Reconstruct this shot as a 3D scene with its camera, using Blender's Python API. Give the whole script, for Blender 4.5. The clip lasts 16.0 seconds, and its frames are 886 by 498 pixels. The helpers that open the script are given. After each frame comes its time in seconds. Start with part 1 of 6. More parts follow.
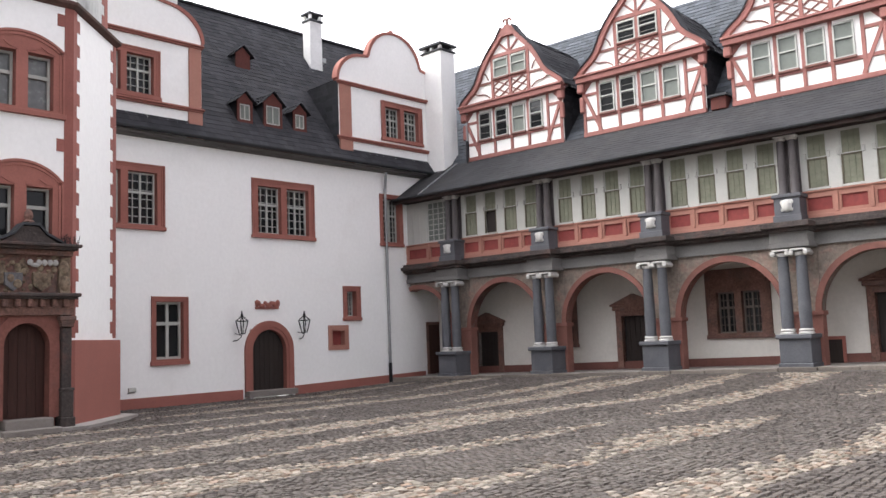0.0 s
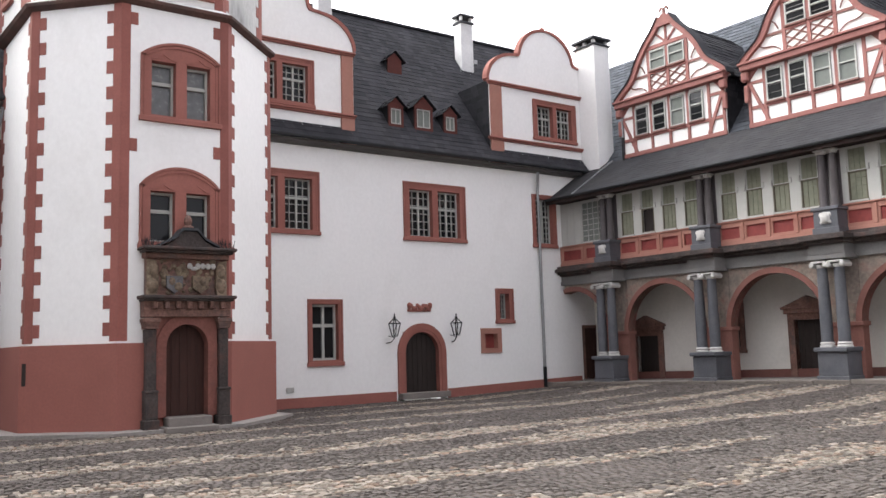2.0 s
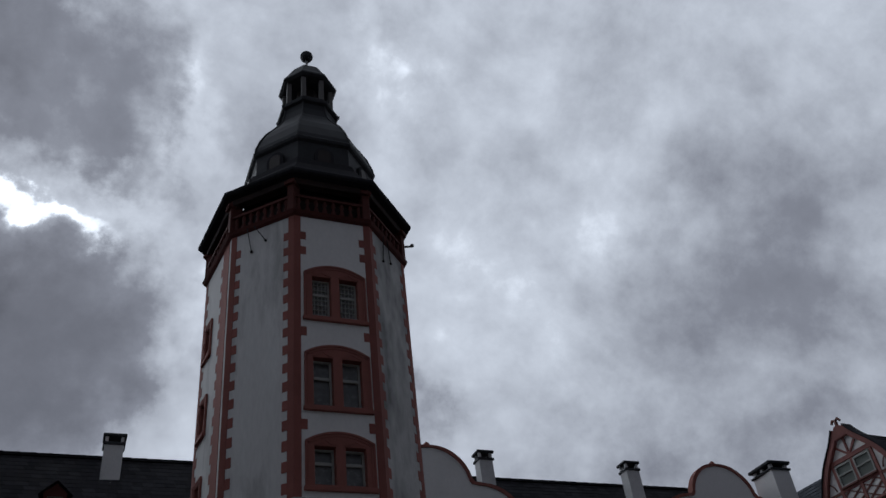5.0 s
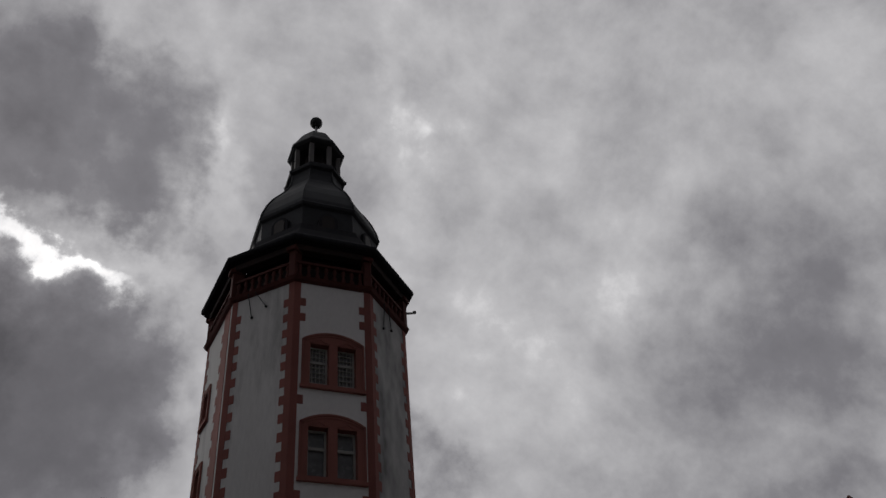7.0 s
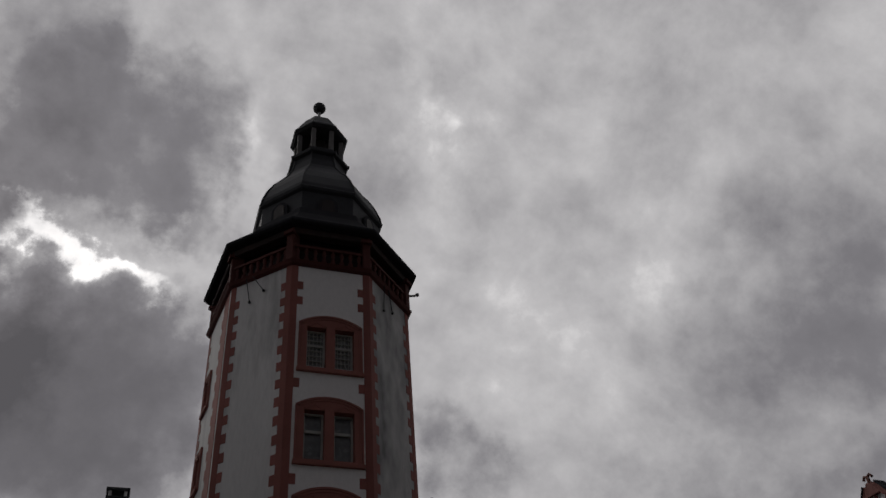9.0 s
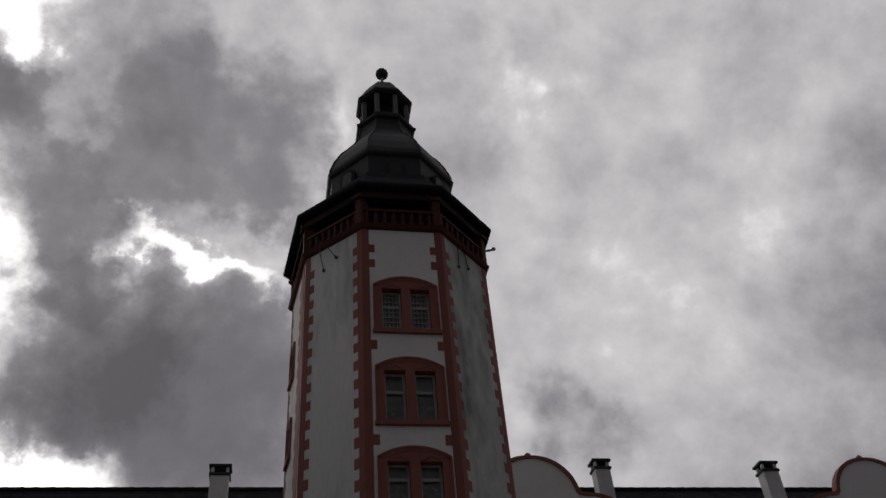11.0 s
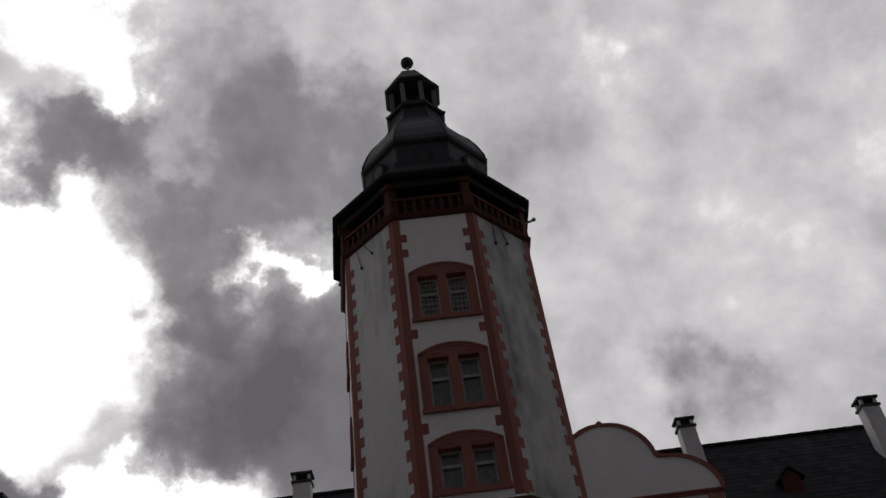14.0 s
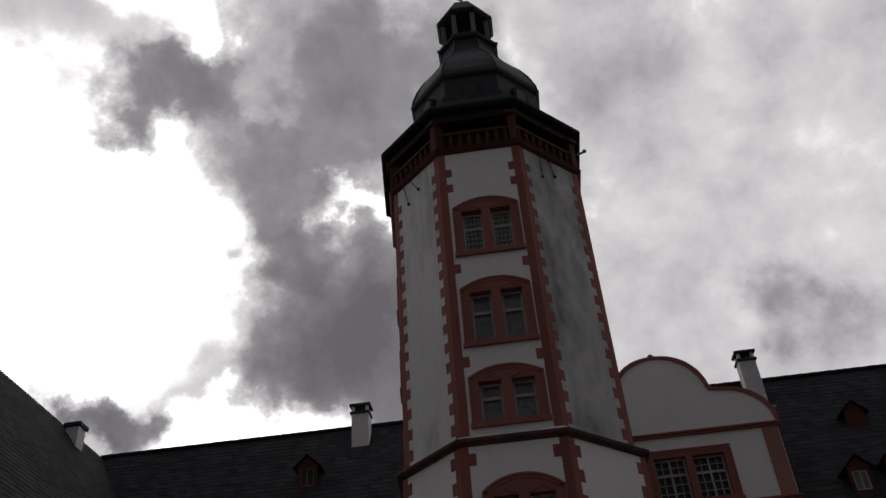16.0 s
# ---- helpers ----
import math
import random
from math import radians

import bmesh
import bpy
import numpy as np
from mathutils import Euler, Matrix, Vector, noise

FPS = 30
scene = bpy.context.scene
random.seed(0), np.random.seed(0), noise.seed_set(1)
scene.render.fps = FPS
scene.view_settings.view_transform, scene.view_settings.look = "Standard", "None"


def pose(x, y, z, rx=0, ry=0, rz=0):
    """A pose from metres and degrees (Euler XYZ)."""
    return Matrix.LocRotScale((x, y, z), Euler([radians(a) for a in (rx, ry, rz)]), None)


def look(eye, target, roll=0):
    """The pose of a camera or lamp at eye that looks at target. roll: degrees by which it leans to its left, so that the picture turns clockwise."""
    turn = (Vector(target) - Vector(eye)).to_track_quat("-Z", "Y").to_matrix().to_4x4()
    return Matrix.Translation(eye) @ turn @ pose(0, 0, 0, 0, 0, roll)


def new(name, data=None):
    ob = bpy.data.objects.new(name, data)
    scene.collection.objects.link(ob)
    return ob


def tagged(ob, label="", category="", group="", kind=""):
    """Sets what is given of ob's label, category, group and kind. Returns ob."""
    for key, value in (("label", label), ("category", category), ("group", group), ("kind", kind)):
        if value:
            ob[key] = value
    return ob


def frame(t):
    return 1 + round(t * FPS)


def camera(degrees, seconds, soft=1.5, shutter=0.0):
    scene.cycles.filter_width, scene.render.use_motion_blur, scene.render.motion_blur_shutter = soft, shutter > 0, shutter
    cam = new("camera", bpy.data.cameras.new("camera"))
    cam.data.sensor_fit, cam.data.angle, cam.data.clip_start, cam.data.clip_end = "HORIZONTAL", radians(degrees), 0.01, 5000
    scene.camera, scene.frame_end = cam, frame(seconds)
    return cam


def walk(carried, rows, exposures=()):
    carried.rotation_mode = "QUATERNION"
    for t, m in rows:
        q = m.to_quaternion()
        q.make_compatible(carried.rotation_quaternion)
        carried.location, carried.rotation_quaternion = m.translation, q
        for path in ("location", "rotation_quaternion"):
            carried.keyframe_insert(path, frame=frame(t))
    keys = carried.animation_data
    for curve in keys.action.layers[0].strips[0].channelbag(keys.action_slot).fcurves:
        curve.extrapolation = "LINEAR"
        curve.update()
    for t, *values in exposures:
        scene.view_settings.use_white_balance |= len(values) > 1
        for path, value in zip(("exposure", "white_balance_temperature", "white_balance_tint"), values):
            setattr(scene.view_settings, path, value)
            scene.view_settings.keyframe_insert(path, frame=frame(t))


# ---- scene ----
cam = camera(54.8, 16.0)
PATH = [
    (0, (-22.482, -24.773, 1.566), (-21.051, -23.392, 1.773), -2.2),
    (0.5, (-22.217, -24.861, 1.596), (-20.898, -23.375, 1.819), -1.6),
    (1, (-22.09, -24.793, 1.555), (-20.815, -23.266, 1.765), -1.6),
    (1.5, (-21.916, -24.701, 1.586), (-20.699, -23.128, 1.791), 0.1),
    (2, (-21.768, -24.639, 1.547), (-20.629, -23.01, 1.775), -1.7),
    (2.5, (-21.584, -24.663, 1.605), (-20.55, -22.983, 1.933), -3.1),
    (3, (-21.516, -24.672, 1.647), (-20.581, -23.02, 2.277), -3.8),
    (3.5, (-21.492, -24.765, 1.645), (-20.627, -23.174, 2.494), -5.2),
    (4, (-21.481, -24.757, 1.649), (-20.704, -23.234, 2.687), -6.0),
    (4.5, (-21.451, -24.816, 1.618), (-20.745, -23.336, 2.763), -6.6),
    (5, (-21.494, -24.857, 1.65), (-20.807, -23.424, 2.865), -7.6),
    (7.5, (-20.715, -25.26, 1.893), (-20.099, -23.895, 3.218), -5.9),
    (8, (-20.438, -25.244, 1.89), (-19.763, -23.846, 3.151), -8.4),
    (8.5, (-20.112, -25.128, 1.819), (-19.488, -23.749, 3.126), -7.1),
    (9, (-19.769, -24.979, 1.77), (-19.215, -23.58, 3.087), -5.7),
    (9.5, (-19.485, -24.797, 1.76), (-19.048, -23.325, 3.042), -5.3),
    (12, (-18.038, -24.102, 1.62), (-17.762, -22.602, 2.913), -7.2),
    (12.5, (-17.631, -24.065, 1.639), (-17.425, -22.566, 2.946), -8.2),
    (13, (-17.25, -23.98, 1.624), (-17.088, -22.473, 2.929), -5.6),
    (13.5, (-16.852, -23.947, 1.645), (-16.72, -22.421, 2.931), -7.3),
    (14, (-16.54, -24.01, 1.646), (-16.449, -22.48, 2.931), -8.6),
    (14.5, (-16.298, -24.022, 1.636), (-16.246, -22.488, 2.918), -5.2),
    (15, (-16.069, -24.005, 1.609), (-16.051, -22.471, 2.892), -7.6),
    (15.5, (-15.762, -23.959, 1.569), (-15.802, -22.422, 2.848), -7.1),
    (16, (-15.357, -23.859, 1.539), (-15.483, -22.254, 2.725), -4.7),
]
walk(cam, [(t, look(eye, target, roll)) for t, eye, target, roll in PATH],
     exposures=[(0, 2.36, 6500, 10), (2.4, 2.28, 6500, 10), (3.0, 1.6, 6350, 9), (3.5, 0.42, 5850, 9), (4.0, 0.1, 6000, 9), (4.5, -0.7, 5750, 9),
                (5.0, -1.2, 5750, 9), (7.5, -1.5, 6600, 12), (9.5, -1.45, 6600, 12), (12, -1.2, 6600, 12), (14.5, -1.15, 6600, 12), (16, -1.05, 6600, 13)])


# ---- sky and light ----
def sky_world():
    w = bpy.data.worlds.new("overcast_sky")
    scene.world = w
    w.use_nodes = True
    nt = w.node_tree
    nt.nodes.clear()
    N, L = nt.nodes.new, nt.links.new

    def m(op, a, b=None, c=None):
        n = N("ShaderNodeMath")
        n.operation = op
        for i, v in enumerate((a, b, c)):
            if v is None:
                continue
            if isinstance(v, (int, float)):
                n.inputs[i].default_value = v
            else:
                L(v, n.inputs[i])
        return n.outputs[0]

    co = N("ShaderNodeTexCoord").outputs["Generated"]
    sep = N("ShaderNodeSeparateXYZ")
    L(co, sep.inputs[0])
    x, y, z = sep.outputs
    az = m("MULTIPLY", m("ARCTAN2", x, y), 57.2958)
    el = m("MULTIPLY", m("ARCSINE", z), 57.2958)

    def fbm(scale, detail, rough=0.6, off=0.0, dist=0.0):
        mp = N("ShaderNodeMapping")
        mp.inputs["Location"].default_value = (off, off * 0.7, -off)
        L(co, mp.inputs[0])
        n = N("ShaderNodeTexNoise")
        n.inputs["Scale"].default_value = scale
        n.inputs["Detail"].default_value = detail
        n.inputs["Roughness"].default_value = rough
        n.inputs["Distortion"].default_value = dist
        L(mp.outputs[0], n.inputs["Vector"])
        return m("SUBTRACT", n.outputs["Fac"], 0.5)

    az2 = m("MULTIPLY_ADD", fbm(7, 8, 0.6, 3.1), 17.0, az)
    el2 = m("MULTIPLY_ADD", fbm(7, 8, 0.6, 7.7), 14.0, el)
    az2 = m("MULTIPLY_ADD", fbm(22, 4, 0.5, 9.1), 5.0, az2)
    el2 = m("MULTIPLY_ADD", fbm(22, 4, 0.5, 2.7), 4.0, el2)
    dens = m("ADD", 0.385, 0.0)
    for a, e, ra, re, wt, tilt in CLOUDS:
        da, de = m("SUBTRACT", az2, a), m("SUBTRACT", el2, e)
        c, s = math.cos(radians(tilt)), math.sin(radians(tilt))
        qa = m("POWER", m("ABSOLUTE", m("ADD", m("MULTIPLY", da, c / ra), m("MULTIPLY", de, s / ra))), 2.0)
        qe = m("POWER", m("ABSOLUTE", m("ADD", m("MULTIPLY", da, -s / re), m("MULTIPLY", de, c / re))), 2.0)
        g = m("EXPONENT", m("MULTIPLY", m("POWER", m("ADD", qa, qe), 2.2 if a < 0 else 1.0), -1.0))
        dens = m("MULTIPLY_ADD", g, wt, dens)
    dens = m("MULTIPLY_ADD", fbm(4.5, 9, 0.6, 1.3, 0.2), 0.52, dens)
    dens = m("MULTIPLY_ADD", fbm(12, 7, 0.6, 5.3, 0.0), 0.34, dens)
    # unseen southern overcast is thickened to cut the light on the court-facing walls
    south = m("MAXIMUM", m("MINIMUM", m("MULTIPLY_ADD", y, -1.4, 0.15), 1.0), 0.0)
    dens = m("MULTIPLY_ADD", south, 0.58, dens)
    ramp = N("ShaderNodeValToRGB")
    cr = ramp.color_ramp
    stops = [(0.0, (1.0, 0.98, 0.95)), (0.16, (0.62, 0.62, 0.62)), (0.30, (0.36, 0.36, 0.365)), (0.46, (0.235, 0.234, 0.241)),
             (0.60, (0.135, 0.133, 0.142)), (0.78, (0.092, 0.090, 0.097)), (1.0, (0.058, 0.057, 0.062))]
    while len(cr.elements) < len(stops):
        cr.elements.new(0.5)
    for el_, (p, c) in zip(cr.elements, stops):
        el_.position, el_.color = p, (*c, 1)
    L(dens, ramp.inputs[0])
    sky = N("ShaderNodeTexSky")
    sky.sky_type = "NISHITA"
    sky.sun_disc = False
    sky.sun_elevation, sky.sun_rotation = radians(40), radians(-20)
    b1, b2 = N("ShaderNodeBackground"), N("ShaderNodeBackground")
    L(sky.outputs[0], b1.inputs[0])
    b1.inputs[1].default_value = 0.05
    L(ramp.outputs[0], b2.inputs[0])
    b2.inputs[1].default_value = 4.2
    mix = N("ShaderNodeMixShader")
    mix.inputs[0].default_value = 0.94
    L(b1.outputs[0], mix.inputs[1])
    L(b2.outputs[0], mix.inputs[2])
    out = N("ShaderNodeOutputWorld")
    L(mix.outputs[0], out.inputs[0])


# cloud banks: azimuth, elevation, their half widths in degrees, thickness, tilt
CLOUDS = [(-7, 46.5, 11, 6, 0.27, 0), (-16, 51, 9, 5, 0.16, 0), (-28, 45, 6.5, 3.0, 0.42, 10), (-26.5, 49, 2.4, 2.2, -0.30, 0), (-19, 41.5, 5, 3.2, 0.30, 0), (-6, 30.5, 10, 7, 0.40, 0),
          (-14.5, 33.5, 6, 5.5, 0.28, 0), (-17.5, 37, 4, 2.6, 0.26, 0), (50, 31, 12, 6, 0.16, 20), (46, 20, 14, 4, 0.20, 0), (19.5, 28.6, 3.4, 2.0, 0.20, -35),
          (-28, 25.2, 3.6, 2.2, 0.66, 0), (-9.5, 39.6, 7, 1.2, -0.34, -12), (-4, 41, 7, 2, -0.12, -10), (5, 46, 2, 5, -0.16, 0), (7, 37, 1.5, 3, -0.12, 0),
          (40, 38, 8, 2.5, -0.09, 25), (22, 50, 2.4, 7, -0.12, 0), (-41, 35, 20, 9.5, -0.55, 0), (-19.5, 25, 9, 2.7, -0.45, 0), (-31, 54, 7, 4, -0.35, 0)]
sky_world()
sun = new("sun", bpy.data.lights.new("sun", "SUN"))
sun.data.energy, sun.data.angle, sun.data.color = 0.5, radians(25), (1.0, 0.96, 0.9)
sun.matrix_world = look((-22, 62, 56), (0, 0, 0))


# ---- mesh helpers ----
class MB:
    """Collects vertices and faces."""
    def __init__(self):
        self.v, self.f = [], []

    def quad(self, *pts):
        n = len(self.v)
        self.v += [tuple(p) for p in pts]
        self.f.append(tuple(range(n, n + len(pts))))
        return self

    def box(self, x0, x1, y0, y1, z0, z1, bev=0.0):
        n = len(self.v)
        if bev <= 0:
            self.v += [(x, y, z) for x in (x0, x1) for y in (y0, y1) for z in (z0, z1)]
            for f in ((0, 1, 3, 2), (4, 6, 7, 5), (0, 4, 5, 1), (2, 3, 7, 6), (0, 2, 6, 4), (1, 5, 7, 3)):
                self.f.append(tuple(n + i for i in f))
            return self
        b = min(bev, (x1 - x0) / 3, (y1 - y0) / 3, (z1 - z0) / 3)
        bm = bmesh.new()
        bmesh.ops.create_cube(bm, size=1, matrix=Matrix.LocRotScale(((x0 + x1) / 2, (y0 + y1) / 2, (z0 + z1) / 2), None, (x1 - x0, y1 - y0, z1 - z0)))
        bmesh.ops.bevel(bm, geom=bm.edges[:], offset=b, segments=1, affect="EDGES")
        bm.verts.index_update()
        self.v += [tuple(q.co) for q in bm.verts]
        self.f += [tuple(n + q.index for q in fc.verts) for fc in bm.faces]
        bm.free()
        return self

    def prism(self, prof, y0, y1):
        """Extrudes an outline of (x, z) points, anticlockwise seen from -y, from y0 to y1."""
        n, k = len(self.v), len(prof)
        self.v += [(x, y0, z) for x, z in prof] + [(x, y1, z) for x, z in prof]
        self.f.append(tuple(range(n, n + k)))
        self.f.append(tuple(range(n + 2 * k - 1, n + k - 1, -1)))
        for i in range(k):
            j = (i + 1) % k
            self.f.append((n + i, n + k + i, n + k + j, n + j))
        return self

    def strip(self, a, b, y0, y1):
        """Solid band between two outlines of equally many (x, z) points, from y0 to y1."""
        n, k = len(self.v), len(a)
        for y in (y0, y1):
            self.v += [(x, y, z) for x, z in a] + [(x, y, z) for x, z in b]
        A, B, C, D = n, n + k, n + 2 * k, n + 3 * k
        for i in range(k - 1):
            self.f += [(A + i, A + i + 1, B + i + 1, B + i), (C + i, D + i, D + i + 1, C + i + 1),
                       (A + i, C + i, C + i + 1, A + i + 1), (B + i, B + i + 1, D + i + 1, D + i)]
        self.f += [(A, B, D, C), (A + k - 1, C + k - 1, D + k - 1, B + k - 1)]
        return self

    def panel(self, u0, u1, v0, v1, holes, y0, y1):
        """Upright slab with rectangular holes (u0, u1, v0, v1)."""
        us = sorted({u0, u1, *[min(max(h[i], u0), u1) for h in holes for i in (0, 1)]})
        vs = sorted({v0, v1, *[min(max(h[i], v0), v1) for h in holes for i in (2, 3)]})
        nu, nv = len(us) - 1, len(vs) - 1
        solid = [[not any(h[0] < (us[i] + us[i + 1]) / 2 < h[1] and h[2] < (vs[j] + vs[j + 1]) / 2 < h[3] for h in holes) for j in range(nv)] for i in range(nu)]
        ok = lambda i, j: 0 <= i < nu and 0 <= j < nv and solid[i][j]
        for i in range(nu):
            for j in range(nv):
                if not solid[i][j]:
                    continue
                a, b, c, d = us[i], us[i + 1], vs[j], vs[j + 1]
                self.quad((a, y0, c), (b, y0, c), (b, y0, d), (a, y0, d))
                self.quad((a, y1, c), (a, y1, d), (b, y1, d), (b, y1, c))
                if not ok(i - 1, j):
                    self.quad((a, y1, c), (a, y0, c), (a, y0, d), (a, y1, d))
                if not ok(i + 1, j):
                    self.quad((b, y0, c), (b, y1, c), (b, y1, d), (b, y0, d))
                if not ok(i, j - 1):
                    self.quad((a, y1, c), (b, y1, c), (b, y0, c), (a, y0, c))
                if not ok(i, j + 1):
                    self.quad((a, y0, d), (b, y0, d), (b, y1, d), (a, y1, d))
        return self

    def lathe(self, prof, cx=0, cy=0, seg=16, turn=0.0):
        """Turns (radius, z) points round an upright axis."""
        n, k = len(self.v), len(prof)
        for s in range(seg):
            a = turn + 2 * math.pi * s / seg
            self.v += [(cx + r * math.cos(a), cy + r * math.sin(a), z) for r, z in prof]
        for s in range(seg):
            t = (s + 1) % seg
            for i in range(k - 1):
                self.f.append((n + s * k + i, n + t * k + i, n + t * k + i + 1, n + s * k + i + 1))
        self.f.append(tuple(n + s * k for s in range(seg - 1, -1, -1)))
        self.f.append(tuple(n + s * k + k - 1 for s in range(seg)))
        return self

    def bar(self, p, q, w, d=None):
        """Straight bar of square section between two points."""
        p, q = Vector(p), Vector(q)
        z = (q - p).normalized()
        x = z.cross(Vector((0, 1, 0)) if abs(z.y) < 0.9 else Vector((1, 0, 0))).normalized()
        y = z.cross(x)
        d = d or w
        n = len(self.v)
        for c in (p, q):
            for a, b in ((-1, -1), (1, -1), (1, 1), (-1, 1)):
                self.v.append(tuple(c + x * a * w / 2 + y * b * d / 2))
        for f in ((0, 1, 2, 3), (7, 6, 5, 4), (0, 4, 5, 1), (1, 5, 6, 2), (2, 6, 7, 3), (3, 7, 4, 0)):
            self.f.append(tuple(n + i for i in f))
        return self

    def tube(self, pts, r, seg=8):
        pts = [Vector(p) for p in pts]
        n = len(self.v)
        for i, p in enumerate(pts):
            z = (pts[min(i + 1, len(pts) - 1)] - pts[max(i - 1, 0)]).normalized()
            x = z.cross(Vector((0, 1, 0)) if abs(z.y) < 0.9 else Vector((1, 0, 0))).normalized()
            y = z.cross(x)
            for s in range(seg):
                a = 2 * math.pi * s / seg
                self.v.append(tuple(p + (x * math.cos(a) + y * math.sin(a)) * r))
        for i in range(len(pts) - 1):
            for s in range(seg):
                t = (s + 1) % seg
                self.f.append((n + i * seg + s, n + i * seg + t, n + (i + 1) * seg + t, n + (i + 1) * seg + s))
        return self

    def ball(self, c, r, sx=1, sy=1, sz=1, seg=10):
        prof = [(r * math.sin(math.pi * i / 8) * 1.0, -r * math.cos(math.pi * i / 8)) for i in range(9)]
        k = len(self.v)
        self.lathe([(max(a, 0.001), b) for a, b in prof], 0, 0, seg)
        self.v[k:] = [(c[0] + x * sx, c[1] + y * sy, c[2] + z * sz) for x, y, z in self.v[k:]]
        return self

    def xf(self, m, start=0):
        self.v[start:] = [tuple(m @ Vector(p)) for p in self.v[start:]]
        return self

    def mesh(self, name, material, smooth=False):
        me = bpy.data.meshes.new(name)
        me.from_pydata(self.v, [], self.f)
        if smooth:
            bm = bmesh.new()
            bm.from_mesh(me)
            bmesh.ops.remove_doubles(bm, verts=bm.verts[:], dist=1e-4)
            for e in bm.edges:
                e.smooth = len(e.link_faces) == 2 and e.calc_face_angle(0) < 0.7
            for fc in bm.faces:
                fc.smooth = True
            bm.to_mesh(me)
            bm.free()
        me.materials.append(material)
        me.update()
        return me


def part(name, mb, material, parent=None, label="", m=None, smooth=False):
    """One mesh object, under its thing or part where there is one."""
    ob = new(name, mb.mesh(name, material, smooth) if isinstance(mb, MB) else mb)
    if parent is not None:
        ob.parent = parent
    if m is not None:
        ob.matrix_basis = m
    return tagged(ob, label) if label else ob


def thing(name, m, label, category, group="", kind=""):
    """An Empty at the base of a thing."""
    ob = new(name)
    ob.matrix_basis = m
    ob.empty_display_size = 0.1
    return tagged(ob, label, category, group, kind)


def arc(cx, cz, r, a0, a1, n, rz=None):
    return [(cx + r * math.cos(radians(a0 + (a1 - a0) * i / n)), cz + (rz or r) * math.sin(radians(a0 + (a1 - a0) * i / n))) for i in range(n + 1)]


# ---- materials ----
def material(name, base, rough=0.8, var=0.12, grain=30.0, blotch=1.2, bump=0.25, metal=0.0, stain=None, stain_amount=0.0, stain_scale=0.7,
             stretch=(1, 1, 1), piece=0.0, spec=0.3, stain_from=0.5, depth=0.01, island=None):
    mt = bpy.data.materials.new(name)
    mt.use_nodes = True
    nt = mt.node_tree
    bs = nt.nodes["Principled BSDF"]
    N, L = nt.nodes.new, nt.links.new
    geo = N("ShaderNodeNewGeometry")
    mp = N("ShaderNodeMapping")
    mp.inputs["Scale"].default_value = stretch
    L(geo.outputs["Position"], mp.inputs[0])

    def noise_tex(scale, detail, rough_=0.6, vec=None):
        n = N("ShaderNodeTexNoise")
        n.inputs["Scale"].default_value, n.inputs["Detail"].default_value, n.inputs["Roughness"].default_value = scale, detail, rough_
        L(vec or mp.outputs[0], n.inputs["Vector"])
        return n.outputs["Fac"]

    def ramp(src, lo, hi, a, b):
        r = N("ShaderNodeMapRange")
        r.inputs["From Min"].default_value, r.inputs["From Max"].default_value = lo, hi
        r.inputs["To Min"].default_value, r.inputs["To Max"].default_value = a, b
        L(src, r.inputs[0])
        return r.outputs[0]

    def mixrgb(kind, fac, a, b):
        x = N("ShaderNodeMix")
        x.data_type, x.blend_type = "RGBA", kind
        for sock, val in ((x.inputs[0], fac), (x.inputs[6], a), (x.inputs[7], b)):
            if isinstance(val, (int, float)):
                sock.default_value = val
            elif isinstance(val, tuple):
                sock.default_value = (*val, 1)
            else:
                L(val, sock)
        return x.outputs[2]

    g, bl = noise_tex(grain, 5), noise_tex(blotch, 4)
    col = mixrgb("MULTIPLY", 1.0, base, ramp(bl, 0.3, 0.7, 1 - var, 1 + var))
    col = mixrgb("MULTIPLY", 1.0, col, ramp(g, 0.3, 0.7, 1 - var, 1 + var))
    if stain:
        s = ramp(noise_tex(stain_scale, 6, 0.68), stain_from, stain_from + 0.2, 0.0, stain_amount)
        col = mixrgb("MIX", s, col, stain)
    if island:
        oi, add, fr = N("ShaderNodeObjectInfo"), N("ShaderNodeMath"), N("ShaderNodeMath")
        fr.operation = "FRACT"
        L(oi.outputs["Random"], add.inputs[0])
        L(geo.outputs["Random Per Island"], add.inputs[1])
        L(add.outputs[0], fr.inputs[0])
        col = mixrgb("MIX", ramp(fr.outputs[0], 0.6, 1.0, 0.0, 0.8), col, island)
        wn = N("ShaderNodeTexWhiteNoise")
        wn.noise_dimensions = "1D"
        L(fr.outputs[0], wn.inputs["W"])
        col = mixrgb("MULTIPLY", 1.0, col, ramp(wn.outputs["Value"], 0, 1, 1 - piece, 1 + piece))
    elif piece:
        oi = N("ShaderNodeObjectInfo")
        col = mixrgb("MULTIPLY", 1.0, col, ramp(oi.outputs["Random"], 0, 1, 1 - piece, 1 + piece))
        col = mixrgb("MULTIPLY", 1.0, col, ramp(geo.outputs["Random Per Island"], 0, 1, 1 - piece, 1 + piece))
    L(col, bs.inputs["Base Color"])
    L(ramp(g, 0.2, 0.8, max(rough - 0.12, 0.05), min(rough + 0.1, 1.0)), bs.inputs["Roughness"])
    bs.inputs["Metallic"].default_value = metal
    bs.inputs["Specular IOR Level"].default_value = spec
    if bump:
        b = N("ShaderNodeBump")
        b.inputs["Strength"].default_value, b.inputs["Distance"].default_value = bump, depth
        L(g, b.inputs["Height"])
        L(b.outputs[0], bs.inputs["Normal"])
    return mt


